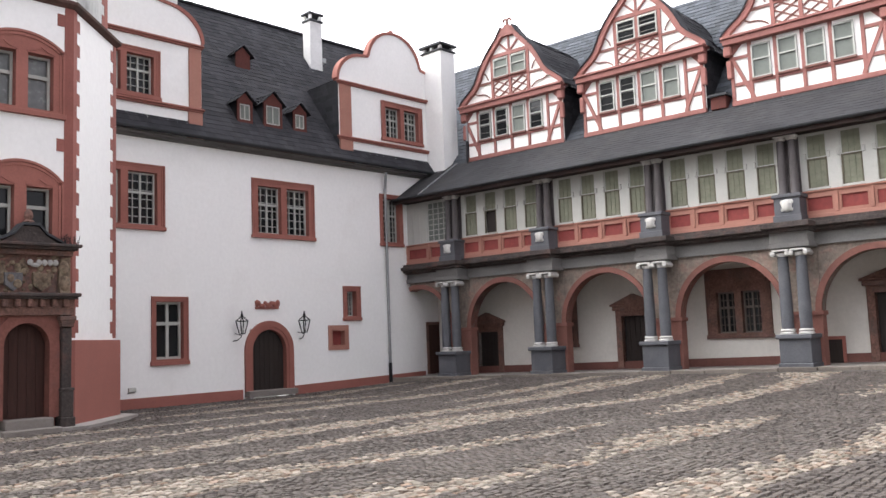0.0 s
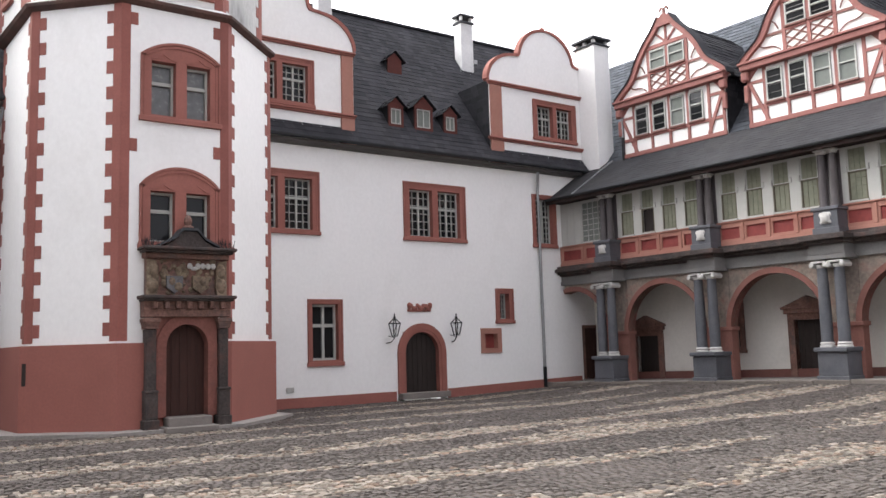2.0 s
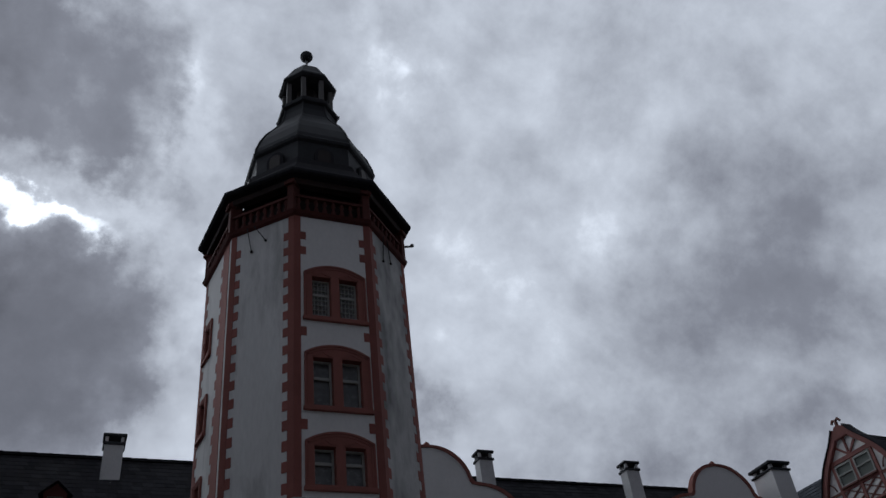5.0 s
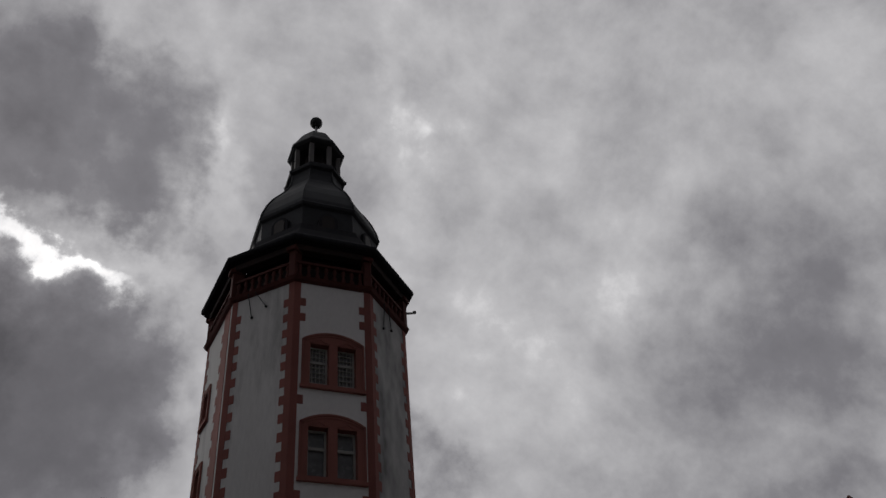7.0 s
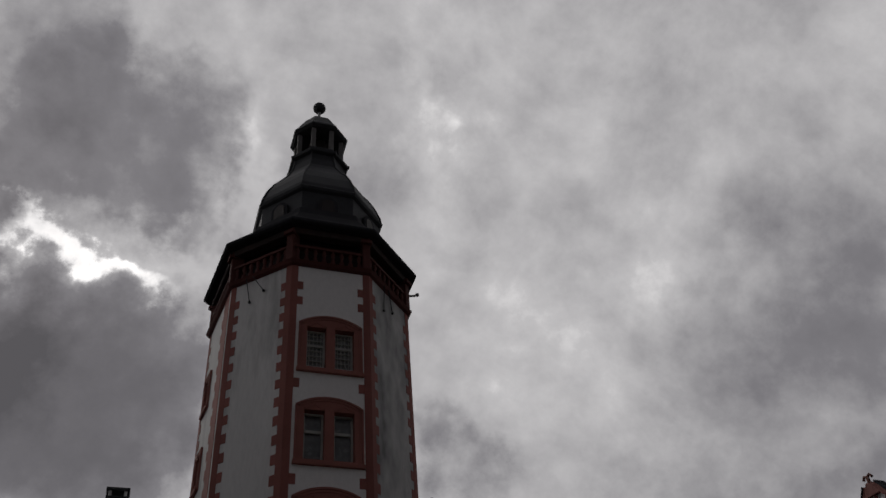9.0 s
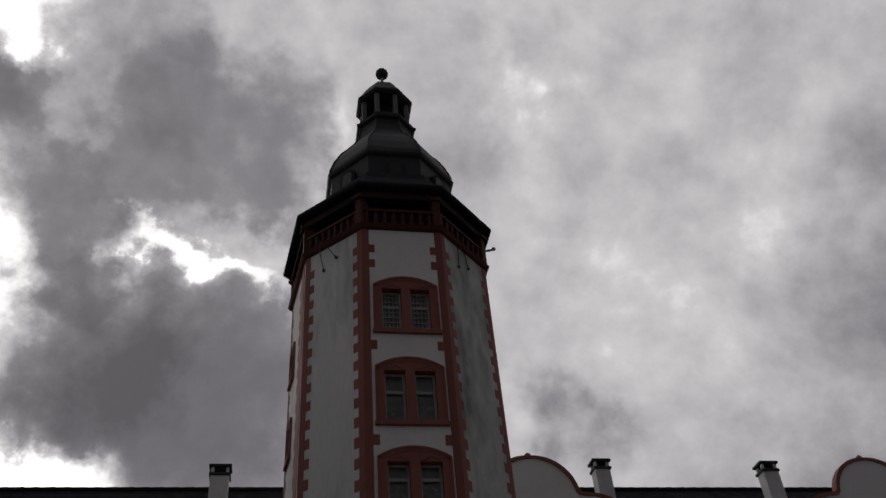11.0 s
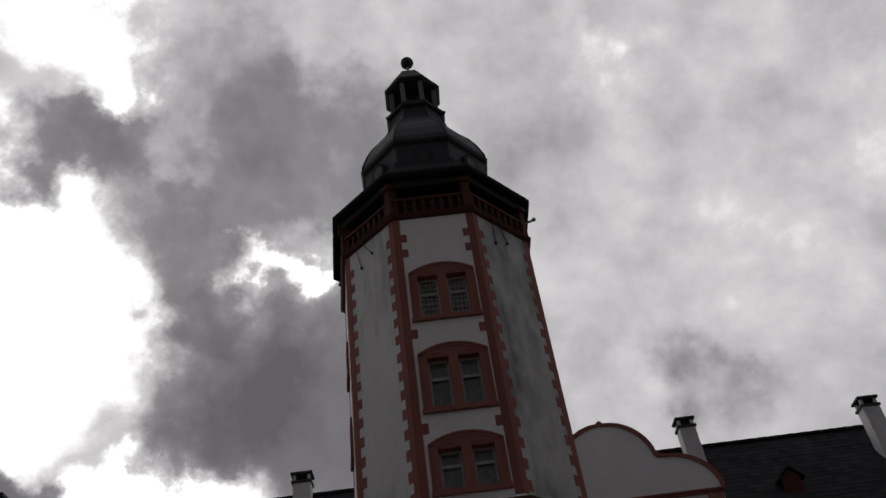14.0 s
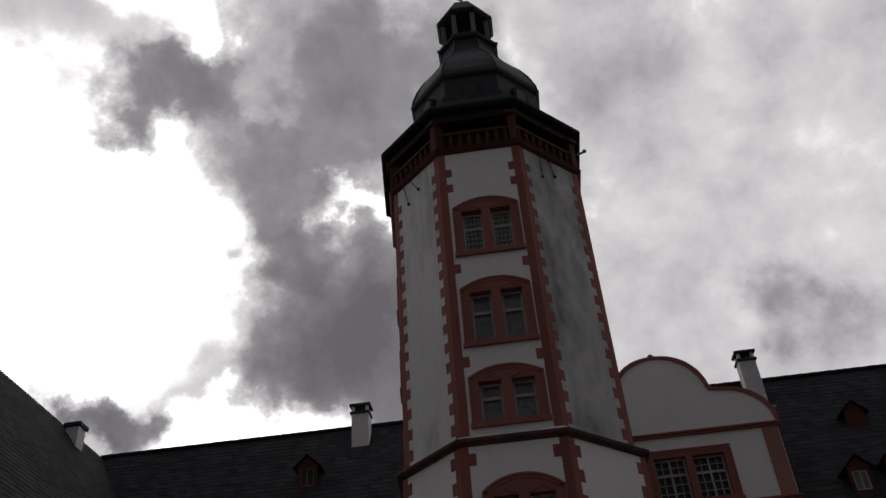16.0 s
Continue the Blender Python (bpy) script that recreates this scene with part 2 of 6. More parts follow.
PLASTER = material("white_plaster", (0.79, 0.785, 0.775), 0.9, 0.03, 9, 0.4, 0.15, stain=(0.58, 0.565, 0.54), stain_amount=0.35, stain_scale=0.4, stain_from=0.52, stretch=(1, 1, 0.8))
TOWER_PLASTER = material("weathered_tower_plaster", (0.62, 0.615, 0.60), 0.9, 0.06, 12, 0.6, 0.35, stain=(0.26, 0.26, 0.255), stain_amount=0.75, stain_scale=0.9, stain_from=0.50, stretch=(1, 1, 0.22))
STAINED_PLASTER = material("dark_stained_tower_plaster", (0.46, 0.46, 0.45), 0.95, 0.14, 12, 0.9, 0.35, stain=(0.13, 0.13, 0.128), stain_amount=0.85, stain_scale=0.75, stain_from=0.44, stretch=(1, 1, 0.5))
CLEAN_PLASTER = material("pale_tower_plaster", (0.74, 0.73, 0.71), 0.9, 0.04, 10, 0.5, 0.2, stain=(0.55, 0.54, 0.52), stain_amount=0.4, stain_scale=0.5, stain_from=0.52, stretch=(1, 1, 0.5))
REDSTONE = material("red_sandstone_paint", (0.265, 0.102, 0.082), 0.82, 0.10, 22, 0.9, 0.25, stain=(0.22, 0.09, 0.07), stain_amount=0.5, stain_scale=1.1)
QUOIN = material("red_sandstone_quoin", (0.245, 0.09, 0.074), 0.85, 0.10, 22, 0.9, 0.25, piece=0.10)
PLINTH = material("red_plinth_render", (0.275, 0.105, 0.086), 0.85, 0.07, 18, 0.5, 0.3, stain=(0.22, 0.09, 0.075), stain_amount=0.4, stain_scale=0.6)
SALMON = material("salmon_painted_stone", (0.325, 0.158, 0.122), 0.8, 0.09, 20, 0.8, 0.2, stain=(0.30, 0.12, 0.09), stain_amount=0.5)
PANELRED = material("dark_red_panel_paint", (0.20, 0.042, 0.038), 0.75, 0.14, 9, 1.6, 0.2)
DARKSTONE = material("dark_grey_basalt", (0.085, 0.088, 0.10), 0.65, 0.16, 26, 1.2, 0.3, stain=(0.12, 0.12, 0.13), stain_amount=0.6, stain_scale=1.6, spec=0.4)
GREYSTONE = material("grey_frieze_stone", (0.165, 0.16, 0.155), 0.85, 0.12, 20, 1.0, 0.3, stain=(0.13, 0.13, 0.13), stain_amount=0.6)
PALESTONE = material("pale_carved_stone", (0.44, 0.43, 0.415), 0.85, 0.12, 30, 1.5, 0.35)
RUBBLE = material("patchy_rubble_render", (0.24, 0.20, 0.17), 0.95, 0.25, 10, 2.0, 0.9, stain=(0.26, 0.12, 0.095), stain_amount=0.6, stain_scale=2.0, depth=0.05)
WORN = material("worn_portal_sandstone", (0.155, 0.085, 0.068), 0.9, 0.3, 16, 2.0, 0.7, stain=(0.09, 0.075, 0.07), stain_amount=0.85, stain_scale=1.8, depth=0.03)
LEAD = material("dark_lead_sheet", (0.035, 0.037, 0.041), 0.7, 0.2, 12, 1.0, 0.2, metal=0.1)
CASEMENT = material("dull_brown_casement", (0.12, 0.105, 0.075), 0.8, 0.12, 25, 1.5, 0.2)
UPPERSTONE = material("dark_purple_brown_stone", (0.072, 0.064, 0.066), 0.75, 0.16, 26, 1.2, 0.3, stain=(0.11, 0.10, 0.10), stain_amount=0.5, stain_scale=1.6)
ARCHRED = material("dull_red_arch_stone", (0.215, 0.098, 0.08), 0.9, 0.12, 20, 1.0, 0.3, stain=(0.15, 0.075, 0.062), stain_amount=0.6, stain_scale=1.5)
# darker copy of the plinth red, only for the band inside the loggia
LOGGIABASE = material("darker_loggia_base_red", (0.15, 0.066, 0.055), 0.9, 0.12, 14, 0.8, 0.3)
KERBSTONE = material("worn_brown_kerb_stone", (0.15, 0.13, 0.115), 0.9, 0.16, 20, 1.2, 0.5, piece=0.15)
GREYPAINT = material("pale_grey_painted_wood", (0.42, 0.42, 0.395), 0.7, 0.06, 30, 1.5, 0.15)
SASH = material("offwhite_window_sash", (0.38, 0.385, 0.36), 0.6, 0.05, 30, 2.0, 0.1)
BLIND = material("olive_green_blind", (0.185, 0.19, 0.142), 0.8, 0.10, 8, 3.0, 0.1)
GREYBLIND = material("pale_grey_blind", (0.15, 0.165, 0.15), 0.8, 0.08, 8, 3.0, 0.1)
OAK = material("dark_brown_door_wood", (0.040, 0.016, 0.012), 0.75, 0.22, 18, 3, 0.4, stretch=(6, 6, 0.6))
# door wood; also paints the gloom of the open casement and plinth slit
BLACKWOOD_GLOOM = material("black_brown_wood_and_gloom", (0.022, 0.016, 0.014), 0.6, 0.2, 18, 3, 0.4, stretch=(6, 6, 0.6))
TIMBER = material("red_painted_timber", (0.255, 0.108, 0.094), 0.75, 0.13, 14, 1.0, 0.3, stain=(0.22, 0.085, 0.07), stain_amount=0.5, stretch=(1, 1, 1))
BROWNTIMBER = material("brown_lattice_timber", (0.175, 0.082, 0.068), 0.75, 0.13, 14, 1.0, 0.3)
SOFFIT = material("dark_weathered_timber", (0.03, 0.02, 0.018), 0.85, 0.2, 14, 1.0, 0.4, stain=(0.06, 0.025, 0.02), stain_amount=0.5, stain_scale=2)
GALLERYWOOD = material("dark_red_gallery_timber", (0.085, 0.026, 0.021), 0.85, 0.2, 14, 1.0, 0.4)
INFILL = material("white_timber_infill", (0.80, 0.79, 0.77), 0.9, 0.03, 14, 0.6, 0.3)
ZINC = material("grey_zinc_pipe", (0.27, 0.275, 0.28), 0.45, 0.08, 20, 2, 0.1, metal=0.5)
BLACKIRON = material("black_iron", (0.02, 0.02, 0.022), 0.5, 0.1, 40, 3, 0.1, metal=0.6)
CONCRETE = material("pale_kerb_stone", (0.25, 0.23, 0.215), 0.9, 0.14, 20, 1.2, 0.5, piece=0.1)
STEPSTONE = material("grey_step_stone", (0.19, 0.17, 0.155), 0.9, 0.12, 20, 1.2, 0.5)
CHIMNEY = material("grey_white_chimney_render", (0.62, 0.62, 0.62), 0.9, 0.06, 14, 1.0, 0.3, stain=(0.35, 0.35, 0.35), stain_amount=0.5)
# dark colour that stands in for the gloom of unlit rooms
ROOMDARK = material("painted_room_gloom", (0.06, 0.055, 0.05), 0.95, 0.1, 5, 1, 0)
JOINT = material("dark_joint_earth", (0.062, 0.056, 0.050), 0.95, 0.25, 12, 0.6, 0.6, depth=0.03)
SASH_DARK = material("dark_weathered_sash", (0.14, 0.12, 0.105), 0.8, 0.15, 25, 1.5, 0.2)
COBBLE_DARK = material("dark_basalt_cobble", (0.078, 0.067, 0.061), 0.85, 0.16, 30, 0.5, 0.5, piece=0.2, spec=0.2, stain=(0.115, 0.102, 0.090), stain_amount=0.6, stain_scale=0.35, island=(0.094, 0.080, 0.070))
COBBLE_PALE = material("pale_yellow_cobble", (0.205, 0.178, 0.148), 0.85, 0.2, 30, 0.6, 0.5, piece=0.45, spec=0.2, stain=(0.09, 0.083, 0.077), stain_amount=0.8, stain_scale=0.6, island=(0.165, 0.108, 0.078))
COLOURS = [material("mottled_crest_stone", (0.17, 0.125, 0.09), 0.9, 0.4, 14, 3, 0.6, stain=(0.30, 0.26, 0.18), stain_amount=0.7, stain_scale=5), material("faded_blue_crest_paint", (0.13, 0.125, 0.13), 0.8, 0.3, 20, 3, 0.3)]


def slate_material(name, base, moss):
    mt = material(name, base, 0.9, 0.16, 9, 0.45, 0.3, stain=moss, stain_amount=0.35, stain_scale=0.4, spec=0.06, stain_from=0.52, piece=0.22, stretch=(1, 1, 0.3))
    return mt


SLATE = slate_material("dark_roof_slate", (0.031, 0.031, 0.035), (0.052, 0.049, 0.047))
FLATSLATE = material("smooth_dark_lean_to_slate", (0.038, 0.038, 0.041), 0.8, 0.16, 9, 0.6, 0.25, stain=(0.06, 0.058, 0.056), stain_amount=0.4, stain_scale=0.7, spec=0.06, piece=0.08)
SLATE_BLUE = slate_material("blue_grey_roof_slate", (0.062, 0.068, 0.078), (0.08, 0.083, 0.086))


def glass_material():
    mt = bpy.data.materials.new("old_window_glass")
    mt.use_nodes = True
    nt = mt.node_tree
    bs = nt.nodes["Principled BSDF"]
    bs.inputs["Base Color"].default_value = (0.012, 0.013, 0.014, 1)
    bs.inputs["Roughness"].default_value = 0.06
    bs.inputs["Specular IOR Level"].default_value = 0.24
    n = nt.nodes.new("ShaderNodeTexNoise")
    n.inputs["Scale"].default_value = 2.5
    g = nt.nodes.new("ShaderNodeNewGeometry")
    nt.links.new(g.outputs["Position"], n.inputs["Vector"])
    b = nt.nodes.new("ShaderNodeBump")
    b.inputs["Strength"].default_value, b.inputs["Distance"].default_value = 0.25, 0.02
    nt.links.new(n.outputs["Fac"], b.inputs["Height"])
    nt.links.new(b.outputs[0], bs.inputs["Normal"])
    return mt


GLASS = glass_material()
BELTSTONE = material("dark_belt_stone", (0.085, 0.045, 0.037), 0.85, 0.25, 16, 1.5, 0.5, stain=(0.05, 0.045, 0.042), stain_amount=0.6, stain_scale=1.2)
# beige-white plaster, darkened in its colour for the shade inside the loggia
LOGGIA_PLASTER = material("shaded_cream_loggia_plaster", (0.60, 0.575, 0.535), 0.9, 0.04, 9, 0.4, 0.15, stain=(0.42, 0.40, 0.37), stain_amount=0.4, stain_scale=0.6)
PORTALRED = material("dark_worn_portal_red", (0.185, 0.075, 0.06), 0.9, 0.2, 16, 1.6, 0.5, stain=(0.09, 0.06, 0.055), stain_amount=0.7, stain_scale=2.0)
# grey base colour stands in for sky mirrored in the tower panes
GREYGLASS = material("painted_sky_reflection_glass", (0.10, 0.105, 0.105), 0.25, 0.25, 6, 1.4, 0.05, spec=0.6)
# blackened portal stone; on the loggia cornices it also paints their shadow line
BLACKSTONE = material("blackened_stone_and_cornice_shade", (0.055, 0.045, 0.042), 0.9, 0.3, 16, 2.0, 0.6, stain=(0.12, 0.06, 0.05), stain_amount=0.6, stain_scale=2.2, depth=0.03)
EAVEGREY = material("weathered_grey_eaves_board", (0.10, 0.095, 0.09), 0.8, 0.15, 14, 1.0, 0.3)
GALLERYBAR = material("dark_lead_came", (0.16, 0.17, 0.12), 0.6, 0.1, 30, 2, 0.1)


# ---- ground ----
def ground_z(x, y):
    """The court rises gently away from the white wing and towards the loggia."""
    slope = 0.010 + 0.008 * min(max((x + 14) / 14, 0), 1)
    cross = 0.045 * min(max(x + 5, 0), 6) * (0.6 + 0.4 * min(1.0, max(0.0, -y / 3)))
    return -0.20 - slope * y + cross


def build_ground():
    mb = MB()
    n = 40
    xs = [-600, -60] + [-45 + 65 * i / n for i in range(n + 1)] + [60, 600]
    ys = [-600, -90] + [-60 + 70 * i / n for i in range(n + 1)] + [60, 600]
    for x in xs:
        for y in ys:
            mb.v.append((x, y, ground_z(min(max(x, -45), 20), min(max(y, -60), 10)) - 0.03))
    k = len(ys)
    for i in range(len(xs) - 1):
        for j in range(k - 1):
            mb.f.append((i * k + j, (i + 1) * k + j, (i + 1) * k + j + 1, i * k + j + 1))
    return tagged(part("ground", mb, JOINT), "sloping earth bed under the cobbled castle courtyard", "ground", kind="structure")


GROUND = build_ground()

# ---- white wing ----
EAVE, RIDGE_Y, RIDGE_Z = 8.05, 4.47, 14.95
WEST_X, EAST_X, BACK_X = -26.4, 0.45, 2.9


def light_unit(mb_sash, mb_glass, mb_bars, u0, u1, v0, v1, y, cols, rows, cross=True, sash=0.05, mid=True):
    """One light: sash round it, a middle post and transom, glazing bars and glass."""
    mb_sash.panel(u0, u1, v0, v1, [(u0 + sash, u1 - sash, v0 + sash, v1 - sash)], y, y + 0.06)
    um, vm = (u0 + u1) / 2, v0 + (v1 - v0) * 0.62
    if cross:
        if mid:
            mb_sash.box(um - sash * 0.6, um + sash * 0.6, y - 0.005, y + 0.055, v0 + sash, v1 - sash)
        mb_sash.box(u0 + sash, u1 - sash, y - 0.008, y + 0.05, vm - sash * 0.7, vm + sash * 0.7)
    mb_glass.box(u0 + sash * 0.5, u1 - sash * 0.5, y + 0.07, y + 0.08, v0 + sash * 0.5, v1 - sash * 0.5)
    for i in range(1, cols):
        u = u0 + (u1 - u0) * i / cols
        mb_bars.box(u - 0.010, u + 0.010, y + 0.01, y + 0.068, v0 + sash, v1 - sash)
    for j in range(1, rows):
        v = v0 + (v1 - v0) * j / rows
        mb_bars.box(u0 + sash, u1 - sash, y + 0.012, y + 0.066, v - 0.010, v + 0.010)


def stone_window(m, u0, u1, v0, v1, label, lights=2, border=0.26, mull=0.24, cols=4, rows=6, sill=0.12, name="window", deep=0.16, group="",
                 top=None, cross=True, arch=0.0, proud=0.035, stone=None, sash=0.05, mid=True, glass=None, wood=None):
    """A window with a stone surround; arch is the rise of a curved head above the straight sides."""
    stone = stone or REDSTONE
    w = thing(name, m @ pose((u0 + u1) / 2, 0, v0), label, "window", group)
    c = (u0 + u1) / 2
    a, b, h = u0 - c, u1 - c, v1 - v0
    top = top or border
    iw = (b - a - 2 * border - (lights - 1) * mull) / lights
    holes = [(a + border + i * (iw + mull), a + border + i * (iw + mull) + iw, sill, h - top) for i in range(lights)]
    fr = MB().panel(a, b, 0, h, holes, -proud, deep + 0.14)
    fr.box(a - 0.03, b + 0.03, -proud - 0.06, 0.05, -0.05, sill * 0.6, 0.01)
    # stepped fillets give the surround its moulded edge
    for k, (o, d) in enumerate(((0.0, 0.03), (0.07, 0.018))):
        if arch:
            for q in (a + o, b - o - 0.05):
                fr.box(q, q + 0.05, -proud - d, -proud, o, h)
            fr.box(a + o + 0.05, b - o - 0.05, -proud - d, -proud, o, o + 0.05)
        else:
            fr.panel(a + o, b - o, o if k else 0.0, h - o, [(a + o + 0.05, b - o - 0.05, o + 0.05, h - o - 0.05)], -proud - d, -proud)
    if arch:
        rad = ((b - a) ** 2 / 4 + arch ** 2) / (2 * arch)
        half = math.degrees(math.asin(min(1, (b - a) / 2 / rad)))
        cz = h + arch - rad
        up = arc(0, cz, rad, 90 + half, 90 - half, 14)
        fr.strip([(x, h) for x, z in up[1:-1]], up[1:-1], -proud, 0.06)
        for o, d in ((0.0, 0.03), (0.08, 0.018)):
            fr.strip([(x * (1 - 0.02), z - o - 0.06) for x, z in up], [(x, z - o) for x, z in up], -proud - d, -proud + 0.01)
        # a low carved ogee over each light
        for p, q, lo, hi in holes[:2]:
            m_ = (p + q) / 2
            og = [(p - 0.03, hi + 0.02), (p + (m_ - p) * 0.5, hi + 0.06), (m_, hi + 0.16), (q - (q - m_) * 0.5, hi + 0.06), (q + 0.03, hi + 0.02)]
            fr.strip(og, [(x, z + 0.035) for x, z in og], -proud - 0.018, -proud + 0.01)
    part("stone_surround", fr, stone, w)
    for i, (p, q, lo, hi) in enumerate(holes):
        sa, gl, ba = MB(), MB(), MB()
        light_unit(sa, gl, ba, p, q, lo, hi, deep, cols, rows, cross, sash, mid)
        s = part("sash", sa, wood or SASH, w, "dark weathered wooden sash" if wood else "off-white painted wooden sash")
        part("glass_pane", gl, glass or GLASS, s)
        if ba.v:
            part("glazing_bars", ba, wood or SASH, s)
    return w


I4 = Matrix.Identity(4)
FLOORWIN = dict(border=0.25, mull=0.24, cols=4, rows=6)
upper = [(-12.03, -9.38), (-6.17, -3.52), (-0.32, 0.88), (-20.72, -18.38), (-25.6, -22.95)]
WZ = (5.28, 7.30)
low = (-9.84, -8.60, 1.10, 3.18)
low2 = (-19.89, -18.65, 0.85, 3.05)
small = (-2.27, -1.44, 2.39, 3.63)
niche = (-3.0, -2.05, 1.28, 2.18)
DOOR = (-6.61, -4.51)
door_hole = (-6.30, -4.82, -0.6, 1.38)
wall_holes = [(a, b, *WZ) for a, b in upper] + [low, low2, small, niche, door_hole]
wall = MB().panel(-36, 12.0, -1.0, EAVE + 0.25, wall_holes + [(DOOR[0] + 0.3, DOOR[1] - 0.3, 1.3, 2.1)], 0, 0.6)
WALL_N = tagged(part("wall_north", wall, PLASTER), "long white plastered castle wing wall facing the courtyard", "wall", kind="structure")
for i, (a, b) in enumerate(upper):
    if i in (2, 4):
        continue
    stone_window(I4, a, b, *WZ, "double window with red stone surround and lattice glazing in white wall", group="upper wing windows", **FLOORWIN)
stone_window(I4, *upper[2], *WZ, "narrow lattice window in red stone surround beside the downpipe", lights=1, border=0.17, cols=5, rows=8, cross=True)
stone_window(I4, *upper[4], *WZ, "double window with red stone surround and lattice glazing in white wall", group="upper wing windows", **FLOORWIN)
for q in (low, low2):
    stone_window(I4, *q, "single ground floor window with red stone surround", lights=1, border=0.16, cols=0, rows=0, sill=0.14, group="ground floor windows", sash=0.075)
stone_window(I4, *small, "small barred window with red stone surround", lights=1, border=0.19, cols=3, rows=5, deep=0.22, cross=False)


def blind_niche():
    w = thing("wall_niche", pose(-2.525, 0, 1.28), "small square blind niche with red stone border", "niche")
    part("stone_surround", MB().panel(-0.475, 0.475, 0, 0.9, [(-0.29, 0.29, 0.18, 0.7)], -0.035, 0.3), SALMON, w)
    part("back_panel", MB().box(-0.3, 0.3, 0.22, 0.26, 0.15, 0.72), PANELRED, w)


blind_niche()


def arched_door(m, half, spring, rise_r, border, base, label, leaf_mat, name="arched_door"):
    d = thing(name, m, label, "door")
    outer = [(-half - border, base)] + arc(0, spring, half + border, 180, 0, 20, rise_r + border) + [(half + border, base)]
    inner = [(-half, base)] + arc(0, spring, half, 180, 0, 20, rise_r) + [(half, base)]
    part("stone_arch", MB().strip(inner, outer, -0.06, 0.42), REDSTONE, d)
    o2 = [(-half - 0.1, base)] + arc(0, spring, half + 0.1, 180, 0, 20, rise_r + 0.1) + [(half + 0.1, base)]
    part("arch_moulding", MB().strip(o2, outer, -0.085, -0.06), REDSTONE, d)
    leaf = MB()
    n = 7
    for i in range(n):
        a, b = -half + 2 * half * i / n, -half + 2 * half * (i + 1) / n
        za = lambda u: spring + rise_r * math.sqrt(max(0, 1 - (u / half) ** 2))
        leaf.prism([(a + 0.006, base), (b - 0.006, base), (b - 0.006, za(b - 0.006)), ((a + b) / 2, za((a + b) / 2)), (a + 0.006, za(a + 0.006))], 0.14, 0.20)
    part("door_leaf", leaf, leaf_mat, d, "dark vertical plank door leaf")
    # gloom-coloured sheet behind the leaf
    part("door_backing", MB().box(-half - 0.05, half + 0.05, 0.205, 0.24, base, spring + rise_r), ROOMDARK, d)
    part("threshold", MB().box(-half - border, half + border, -0.3, 0.2, base - 0.15, base + 0.05, 0.015), STEPSTONE, d)
    return d


arched_door(pose(-5.56, 0, 0), 0.68, 1.38, 0.70, 0.30, 0.0, "dark plank door in red stone round arch", BLACKWOOD_GLOOM)


def wall_relief():
    mb = MB()
    random.seed(4)
    mb.box(-0.48, 0.48, -0.05, 0.02, 0.0, 0.09, 0.02)
    for i in range(11):
        u = -0.42 + 0.084 * i
        mb.ball((u, -0.04, 0.15 + 0.06 * math.sin(i * 1.9)), 0.07 + 0.025 * random.random(), 1, 0.7, 1)
    for s in (-1, 1):
        mb.ball((s * 0.42, -0.05, 0.22), 0.085, 1, 0.8, 1.1)
    tagged(part("carved_relief", mb, REDSTONE, m=pose(-5.62, 0, 2.78), smooth=True), "small red sandstone relief above the arched door", "relief")


wall_relief()


def wall_lantern(x, s):
    t = thing("wall_lantern", pose(x, -0.42, 1.95), "black iron lantern on a scrolled wall bracket", "lantern", "door lanterns")
    ir = MB()
    h0, h1, r0, r1 = 0.0, 0.42, 0.09, 0.2
    for k in range(4):
        a = radians(45 + 90 * k)
        b = radians(135 + 90 * k)
        p0, p1 = (r0 * math.cos(a), r0 * math.sin(a), h0), (r1 * math.cos(a), r1 * math.sin(a), h1)
        q0, q1 = (r0 * math.cos(b), r0 * math.sin(b), h0), (r1 * math.cos(b), r1 * math.sin(b), h1)
        for e in ((p0, p1), (p0, q0), (p1, q1), (p1, (0, 0, 0.6))):
            ir.bar(*e, 0.026)
    part("cage", ir, BLACKIRON, t)
    gl = MB()
    for k in range(4):
        a, b = radians(45 + 90 * k), radians(135 + 90 * k)
        gl.quad((r0 * .92 * math.cos(a), r0 * .92 * math.sin(a), h0), (r0 * .92 * math.cos(b), r0 * .92 * math.sin(b), h0), (r1 * .95 * math.cos(b), r1 * .95 * math.sin(b), h1), (r1 * .95 * math.cos(a), r1 * .95 * math.sin(a), h1))
    part("glass_pane", gl, LAMPGLASS, t, "clear lantern glass")
    part("finial", MB().lathe([(0.03, 0.58), (0.05, 0.62), (0.015, 0.68), (0.03, 0.71), (0.004, 0.76)], seg=8), BLACKIRON, t)
    part("bulb", MB().ball((0, 0, 0.16), 0.05, 1, 1, 1.5), PALESTONE, t)
    part("bracket", MB().tube([(0, 0, 0.0), (0, 0.05, -0.1), (s * -0.04, 0.2, -0.2), (s * -0.08, 0.43, -0.22)], 0.016, 6).tube([(0, 0.02, -0.05), (0, 0.2, -0.02), (0, 0.42, 0.02)], 0.012, 6), BLACKIRON, t)


LAMPGLASS = bpy.data.materials.new("clear_lantern_glass")
LAMPGLASS.use_nodes = True
_b = LAMPGLASS.node_tree.nodes["Principled BSDF"]
_b.inputs["Base Color"].default_value = (0.9, 0.93, 0.93, 1)
_b.inputs["Transmission Weight"].default_value, _b.inputs["Roughness"].default_value, _b.inputs["IOR"].default_value = 1.0, 0.1, 1.05
wall_lantern(-6.88, 1)
wall_lantern(-4.36, -1)

